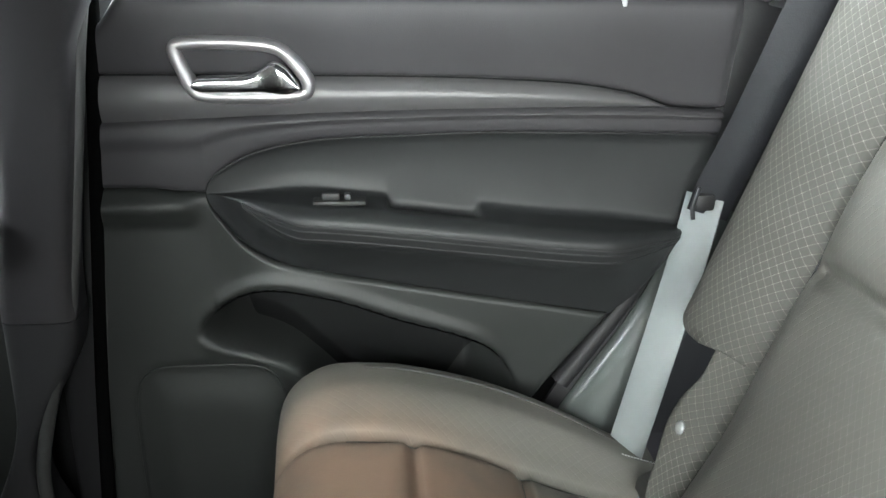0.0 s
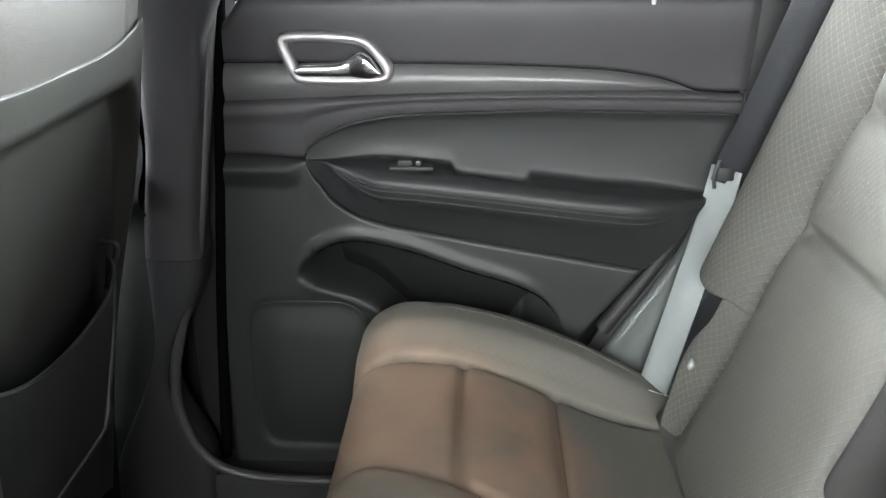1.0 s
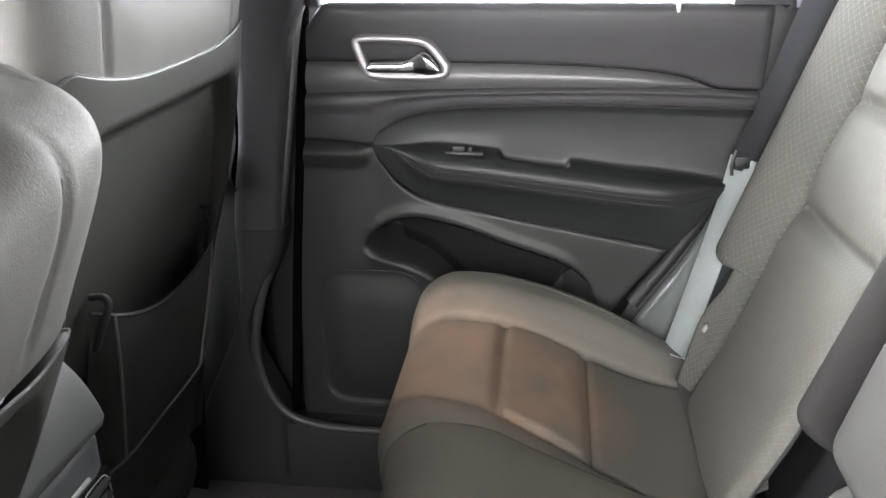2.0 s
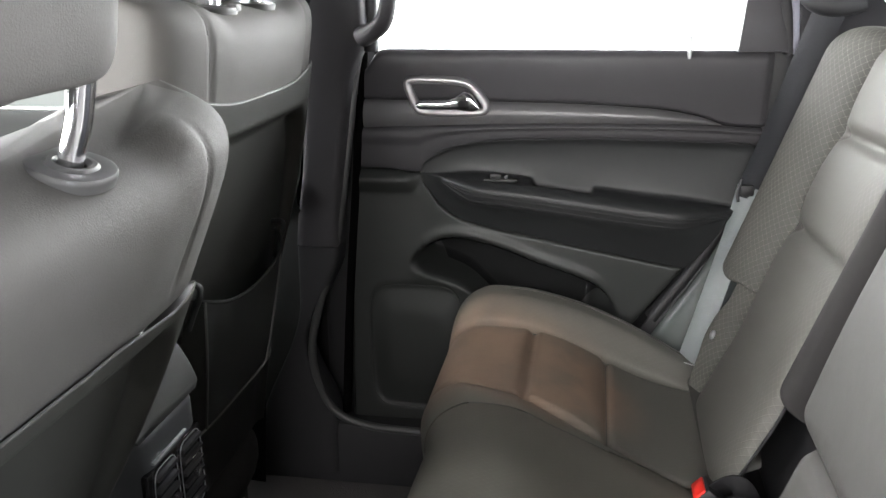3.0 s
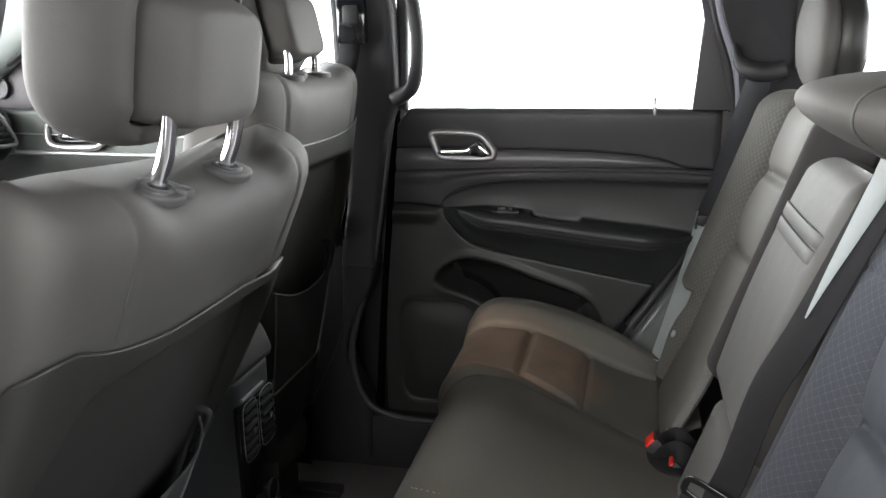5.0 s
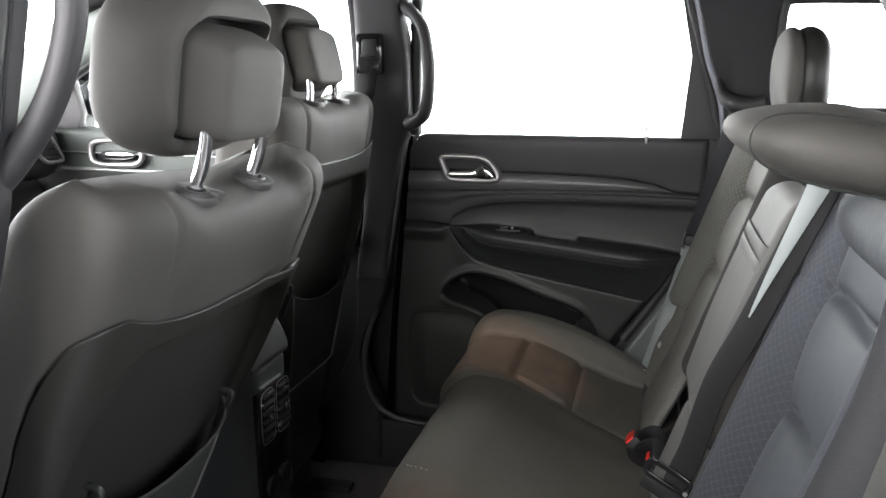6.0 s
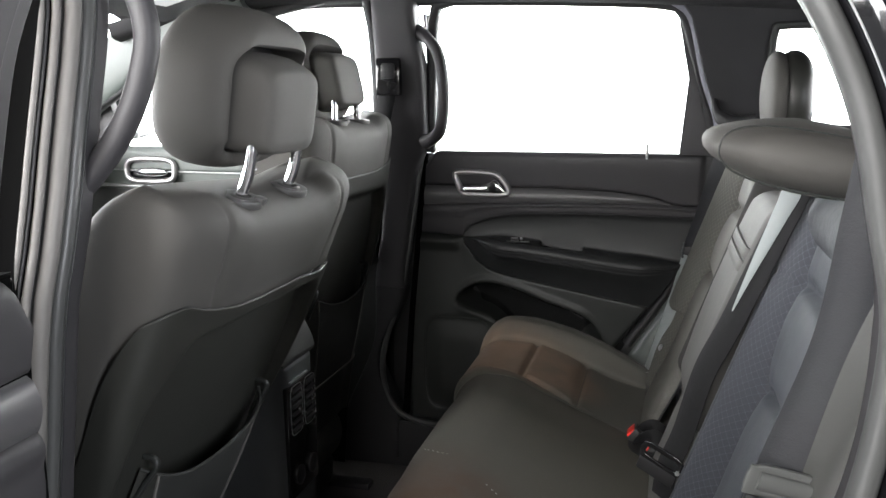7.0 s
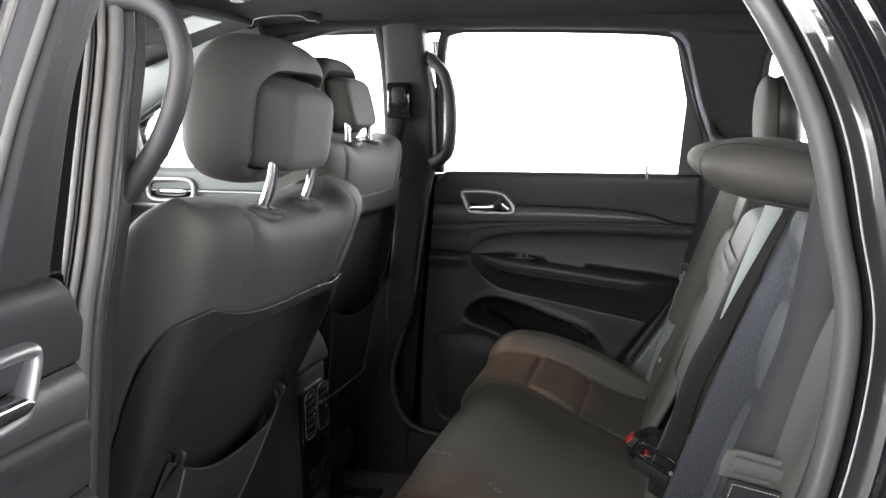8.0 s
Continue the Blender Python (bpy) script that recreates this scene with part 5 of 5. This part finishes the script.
for k in range(2):
    w = 0.452 - 0.021 * k
    pts = smooth_path([(0.137, w - 0.004, 0.02), (0.1345, w - 0.003, -0.010), (0.122, w - 0.001, -0.0285), (0.10, w, -0.0375), (0.06, w, -0.0395), (0.0, w - 0.001, -0.0395), (-0.08, w - 0.001, -0.0392), (-0.120, w - 0.001, -0.036), (-0.138, w - 0.001, -0.020)], 6)
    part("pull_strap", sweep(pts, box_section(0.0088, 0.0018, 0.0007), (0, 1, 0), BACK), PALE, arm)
# Black sheet behind the armrest paints the shade in the seat gaps.
part("gap_blackout", plate([(-0.19, 0.0), (0.20, 0.0), (0.20, 0.56), (-0.19, 0.56)], 0.078, 0.10, 0.004, BACK @ Matrix(((1, 0, 0, 0), (0, 0, 1, 0), (0, 1, 0, 0), (0, 0, 0, 1)))), BLACK, arm)

# ---- centre console ----
con = thing("centre_console", (-0.4, 0.03, 0.42), "charcoal console with gloss black rear vents", "console")
def con_sec(z):
    x1 = -0.318 - 0.005 * sm(0.6, 0.9, z)
    hw = 0.100 - 0.006 * sm(0.7, 0.93, z)
    return [(x1 - 0.35 + a, 0.022 + b, z) for a, b in superloop(60, 0.35, hw, 6)]
part("body", loft([con_sec(z) for z in span(0.42, 0.906, 24)] + [[(x + (-0.67 - x) * k, 0.022 + (y - 0.022) * (1 - 4 * k), z) for x, y, _ in con_sec(0.906)] for k, z in ((0.004, 0.912), (0.012, 0.916))]), CONSOLE, con)
def lid_sec(x):
    r = max(0.0, (x + 0.410) / 0.0862)
    h, k = 0.112 * max(0.0, 1 - r ** 2.2) ** (1 / 2.2), 1 - 0.16 * r ** 3
    top = [(x, 0.022 + 0.0915 * k * math.copysign(abs(math.sin(a)) ** 0.8, a), 0.922 + max(0.002, h * math.cos(a) ** 0.8)) for a in span(-1.5707, 1.5707, 41)]
    return top + [(x, 0.022 + 0.084 * k * t, 0.916) for t in span(1, -1, 9)]
part("lid", loft([lid_sec(x) for x in span(-0.70, -0.42, 10) + cosspan(-0.41, -0.3239, 60)[1:]], sharp=0), LID, con, "padded dark grey console lid")
vm = pose(-0.3250, 0.022, 0.797, 0, -1, 0)
panel = part("vent_panel", block((-0.006, -0.066, -0.14), (0.006, 0.066, 0.078), 0.005, vm), PIANO, con, "gloss black rear vent panel")
part("trim_line", block((0.002, -0.050, 0.083), (0.0068, 0.030, 0.0865), 0.0015, vm), SILVER, panel)
for yc in (-0.031, 0.031):
    fr = [(0.008, yc + a, 0.03 + b) for a, b in superloop(28, 0.027, 0.047, 5)]
    part("vent_rim", sweep(fr, circle(0.0007, 6), (1, 0, 0), vm, closed=True), SILVER, panel)
    for k in range(6):
        z = -0.007 + 0.0148 * k
        part("vent_slat", block((0.004, yc - 0.024, z - 0.002), (0.012, yc + 0.024, z + 0.003), 0.001, vm), BLACK, panel)
    part("vent_tab", block((0.010, yc - 0.004, 0.024), (0.018, yc + 0.004, 0.034), 0.002, vm), MIRROR, panel)
for yc in (-0.028, 0.03):
    part("socket", sweep([(0.004, yc, -0.10), (0.010, yc, -0.10)], circle(0.018, 20), (0, 1, 0), vm), BLACK, panel)
    part("socket_rim", sweep([(0.010, yc + a, -0.10 + b) for a, b in circle(0.018, 24)], circle(0.0012, 6), (1, 0, 0), vm, closed=True), PLASTIC, panel)


# ---- front doors, dashboard, windscreen surround ----
def build_front_door(m, label):
    ob = thing("car_door", tuple(m @ Vector((-0.9, 0.72, 0.5))), label, "car door", "front doors")
    def face(x, v):
        z = 0.52 + 0.745 * v
        y = 0.715 - 0.02 * sm(1.0, 1.2, z) - 0.045 * math.exp(-((z - 1.02 + 0.03 * (x + 0.9)) / 0.035) ** 2) * sm(-1.35, -1.15, x) + roll(1.265 - z, 0.02)
        y += 0.010 * sm(1.148, 1.156, z) * sm(1.203, 1.195, z)
        return (x, y, z)
    part("door_panel", grid(span(-1.42, -0.385, 60), span(0, 0.845, 70), face, m, sharp=0), PLASTIC_LOW, ob)
    # Paler than the panel below, as painted window light.
    part("upper_panel", grid(span(-1.42, -0.385, 60), span(0.845, 1, 40), face, m, sharp=0), TRIM_LIT, ob, "upper door trim with window light painted in as pale grey-green")
    part("door_shell", block((-1.45, 0.76, 0.5), (-0.39, 0.86, 1.225), 0.01, m), PAINT, ob)
    for z, r in ((1.154, 0.0045), (1.197, 0.002)):
        part("accent_strip", sweep([(x, 0.694, z + 0.03 * (x + 0.8) ** 2) for x in span(-1.20, -0.40, 20)], circle(r, 8), (0, -1, 0), m), SILVER, ob, "pale silver accent strip")
    fr = smooth_path([(-0.383, 0.70, 1.265), (-0.378, 0.675, 1.45), (-0.384, 0.645, 1.595), (-0.42, 0.64, 1.645), (-0.6, 0.632, 1.612), (-0.8, 0.615, 1.56), (-1.1, 0.64, 1.40), (-1.33, 0.675, 1.275)], 8)
    part("window_frame", sweep(fr, box_section(0.014, 0.012), (0, -1, 0), m), BLACK, ob)
    ring = [(-1.034 + 0.073 * math.copysign(abs(math.cos(t)) ** 0.5, math.cos(t)), 0.688, 1.201 + 0.031 * math.copysign(abs(math.sin(t)) ** 0.6, math.sin(t))) for t in span(0, 2 * math.pi, 41)[:-1]]
    hd = part("door_handle", sweep(ring, circle(0.008, 8), (0, -1, 0), m, closed=True), CHROME, ob, "satin chrome handle surround")
    part("lever", pebble((-1.03, 0.688, 1.196), (0.05, 0.008, 0.012), 3, 2.5, 24, 8, m), MIRROR, hd)
    part("cup", block((-1.10, 0.696, 1.172), (-0.968, 0.702, 1.23), 0.004, m), PIANO, hd)
    gl = [(-0.385, 1.22), (-0.38, 1.6), (-0.6, 1.61), (-0.8, 1.555), (-1.35, 1.235), (-1.34, 1.22)]
    lean = lambda z: 0.715 - 0.2 * (z - 1.22)
    verts = [(x, lean(z) + o, z) for o in (0, 0.004) for x, z in gl]
    k = len(gl)
    pane = part("window_pane", mesh(verts, [tuple(range(k)), tuple(range(2 * k - 1, k - 1, -1))] + [(i, i + k, (i + 1) % k + k, (i + 1) % k) for i in range(k)], m, sharp=30), GLASS, ob, "clear raised window pane")
    pane.visible_shadow = False
    part("sail_panel", plate([(-1.40, 1.262), (-1.13, 1.262), (-1.115, 1.30), (-1.135, 1.385), (-1.20, 1.37)], 0.672, 0.70, 0.006, m), PLASTIC, ob, "grey triangular mirror corner cover")
    tweeter = part("tweeter", sweep([(-1.203, 0.674, 1.310), (-1.203, 0.660, 1.310)], circle(0.026, 24), (0, 0, 1), m), BLACK, ob, "round black door tweeter")
    part("tweeter_rim", sweep([(-1.203 + a, 0.660, 1.310 + b) for a, b in circle(0.026, 28)], circle(0.0022, 6), (0, -1, 0), m, closed=True), SILVER_DARK, tweeter)
    housing = part("mirror_housing", pebble((-1.235, 0.905, 1.35), (0.06, 0.115, 0.078), 3.6, 2.6, 40, 18, m), PAINT, ob, "black painted door mirror housing")
    part("mirror_glass", pebble((-1.180, 0.905, 1.35), (0.006, 0.102, 0.066), 3.6, 3, 36, 8, m), MIRROR, housing, "rear-facing mirror glass")
    part("mirror_foot", block((-1.26, 0.74, 1.225), (-1.20, 0.86, 1.30), 0.012, m), BLACK, housing)
    return ob


build_front_door(I4, "closed front passenger door with chrome handle")
build_front_door(FLIP, "closed driver door with chrome handle")
for m in (I4, FLIP):
    solo("windscreen_pillar", sweep(smooth_path([(-0.70, 0.60, 1.655), (-0.93, 0.62, 1.562), (-1.18, 0.65, 1.42), (-1.46, 0.69, 1.21)], 8), superloop(20, 0.03, 0.068, 3), (0, -1, 0), m), TRIM_LIT, "grey plastic windscreen pillar trim with window light painted in", "car pillar", "windscreen pillars", "structure")
dash = thing("dashboard", (-1.4, 0, 0.6), "charcoal dashboard with round-cornered side vents", "dashboard")
def dash_sec(y):
    return [(-1.42 + a - 0.06 * (y / 0.7) ** 2, y, 0.98 + b) for a, b in superloop(30, 0.24, 0.19, 3)]
part("top_pad", loft([dash_sec(y) for y in span(-0.69, 0.69, 24)]), PLASTIC_LOW, dash)
for yc in (0.655, -0.655):
    out = math.copysign(1, yc)
    pod = lambda y, z: (y - 0.8 * out * z)
    part("vent_pod", pebble((-1.235, yc - 0.05 * out, 1.205), (0.055, 0.085, 0.07), 3.5, 3, 30, 12), PLASTIC_LOW, dash)
    dv = part("side_vent", sweep([(-1.172, yc - 0.058 * out + pod(a, b), 1.222 + b) for a, b in superloop(40, 0.040, 0.043, 4.5)], circle(0.0052, 8), (1, 0, 0), closed=True), CHROME, dash, "silver-rimmed air vent")
    for k in range(5):
        b = -0.030 + 0.015 * k
        y = yc - 0.058 * out + pod(0, b)
        part("slat", block((-1.186, y - 0.036, 1.219 + b), (-1.170, y + 0.036, 1.225 + b), 0.001), BLACK, dv)
wheel = thing("steering_wheel", (-1.0, -0.38, 0.95), "dark leather steering wheel", "steering wheel")
wm = pose(-1.02, -0.38, 1.02, 0, -65, 0)
part("rim", sweep([(0.185 * math.cos(t), 0.185 * math.sin(t), 0) for t in span(0, 2 * math.pi, 49)[:-1]], circle(0.015, 10), (0, 0, 1), wm, closed=True), VINYL, wheel)
part("hub", pebble((0, 0, -0.02), (0.075, 0.09, 0.03), 3, 2.5, 24, 10, wm), VINYL, wheel)
for a in (0, 180, 270):
    r = radians(a)
    part("spoke", sweep([(0.05 * math.sin(r), 0.05 * math.cos(r), -0.012), (0.18 * math.sin(r), 0.18 * math.cos(r), 0)], box_section(0.006, 0.016), (0, 0, 1), wm), SILVER, wheel)
solo("bulkhead", block((-1.72, -0.72, 0.4), (-1.62, 0.72, 1.08), 0.02), SHELL, "black bulkhead ahead of the dashboard", "bulkhead", "", "structure")

# ---- roof fittings ----
gh = thing("ceiling_grip", (-0.62, 0.57, 1.66), "charcoal folding roof grab handle with pale trim", "grab handle")
part("grip", sweep(smooth_path([(-0.714, 0.575, 1.637), (-0.70, 0.565, 1.645), (-0.685, 0.556, 1.658), (-0.62, 0.552, 1.664), (-0.56, 0.552, 1.662), (-0.535, 0.558, 1.652), (-0.522, 0.57, 1.648)], 6), superloop(14, 0.012, 0.014, 3), (0, 0, 1)), BLACK, gh)
part("base", pebble((-0.62, 0.595, 1.672), (0.125, 0.03, 0.024), 4, 3, 30, 10), BLACK, gh)
part("edge_trim", sweep(smooth_path([(-0.705, 0.556, 1.632), (-0.695, 0.550, 1.638), (-0.682, 0.543, 1.649), (-0.62, 0.540, 1.655), (-0.563, 0.540, 1.652), (-0.543, 0.545, 1.641), (-0.524, 0.552, 1.641)], 6), circle(0.0014, 6), (0, 0, 1)), SILVER, gh)
lamp = thing("roof_lamp", (-0.63, 0.343, 1.68), "small pale roof lamp in the headliner", "roof lamp")
part("bezel", block((-0.655, 0.318, 1.668), (-0.605, 0.368, 1.70), 0.005), PLASTIC_LOW, lamp)
part("lens", block((-0.642, 0.330, 1.664), (-0.618, 0.356, 1.672), 0.002), LABEL_WHITE, lamp)
visor = thing("sun_visor", (-0.75, 0.33, 1.62), "grey sun visor with a white label", "sun visor")
vis = Matrix.Translation((-0.74, 0.33, 1.615)) @ Matrix.Rotation(radians(-16), 4, "Y")
part("flap", block((-0.14, -0.20, 0.0), (0.06, 0.20, 0.02), 0.008, vis), HEADLINER, visor)
part("label_sticker", block((-0.045, -0.07, -0.003), (0.045, 0.06, 0.001), 0.0, vis), LABEL_WHITE, visor)

# ---- near opening: rear edge, body side ----
REAR_EDGE = [(0.325, 0.66, 1.61), (0.37, 0.70, 1.575), (0.424, 0.755, 1.497), (0.471, 0.76, 1.403), (0.494, 0.76, 1.308), (0.509, 0.76, 1.21), (0.489, 0.76, 1.065), (0.44, 0.76, 0.94), (0.36, 0.76, 0.82), (0.30, 0.76, 0.70), (0.28, 0.76, 0.56)]
edge = [Vector((x, -y, z)) for x, y, z in smooth_path(REAR_EDGE, 10)]
side = thing("body_side", (0.7, -0.85, 0.4), "glossy black painted rear body side", "car body", "", "structure")
part("opening_seal", sweep(edge, superloop(16, 0.014, 0.0105, 2.6), (0, -1, 0)), SEAL, side, "grey rubber door opening seal")
part("inner_cover", sweep([p + Vector((0.02, 0.05, 0)) for p in edge], box_section(0.05, 0.016), (0, -1, 0)), PLASTIC, side)
def body(u, v):
    i = u * (len(edge) - 1)
    k = min(int(i), len(edge) - 2)
    p = edge[k] + (edge[k + 1] - edge[k]) * (i - k)
    prof = [(0.010, 0.0), (0.016, -0.012), (0.030, -0.016), (0.040, -0.020), (0.046, -0.034), (0.050, -0.055), (0.056, -0.064), (0.068, -0.068), (0.074, -0.082), (0.078, -0.105), (0.090, -0.116), (0.13, -0.122), (0.35, -0.13), (0.9, -0.12)]
    j = v * (len(prof) - 1)
    q = min(int(j), len(prof) - 2)
    t = j - q
    a = prof[q][0] + t * (prof[q + 1][0] - prof[q][0])
    b = prof[q][1] + t * (prof[q + 1][1] - prof[q][1])
    return (p.x + a, p.y + b, p.z)
part("painted_panel", grid(span(0, 1, 90), span(0, 1, 53), body, sharp=0), PAINT, side, "glossy black painted panel")
part("chrome_bead", sweep([p + Vector((0.018, -0.0125, 0)) for p in edge], circle(0.001, 6), (0, -1, 0)), SILVER, side)

flap = thing("seat_flap", (0.34, 0.46, 0.73), "pale grey cloth flap closing the seat gap", "seat flap")
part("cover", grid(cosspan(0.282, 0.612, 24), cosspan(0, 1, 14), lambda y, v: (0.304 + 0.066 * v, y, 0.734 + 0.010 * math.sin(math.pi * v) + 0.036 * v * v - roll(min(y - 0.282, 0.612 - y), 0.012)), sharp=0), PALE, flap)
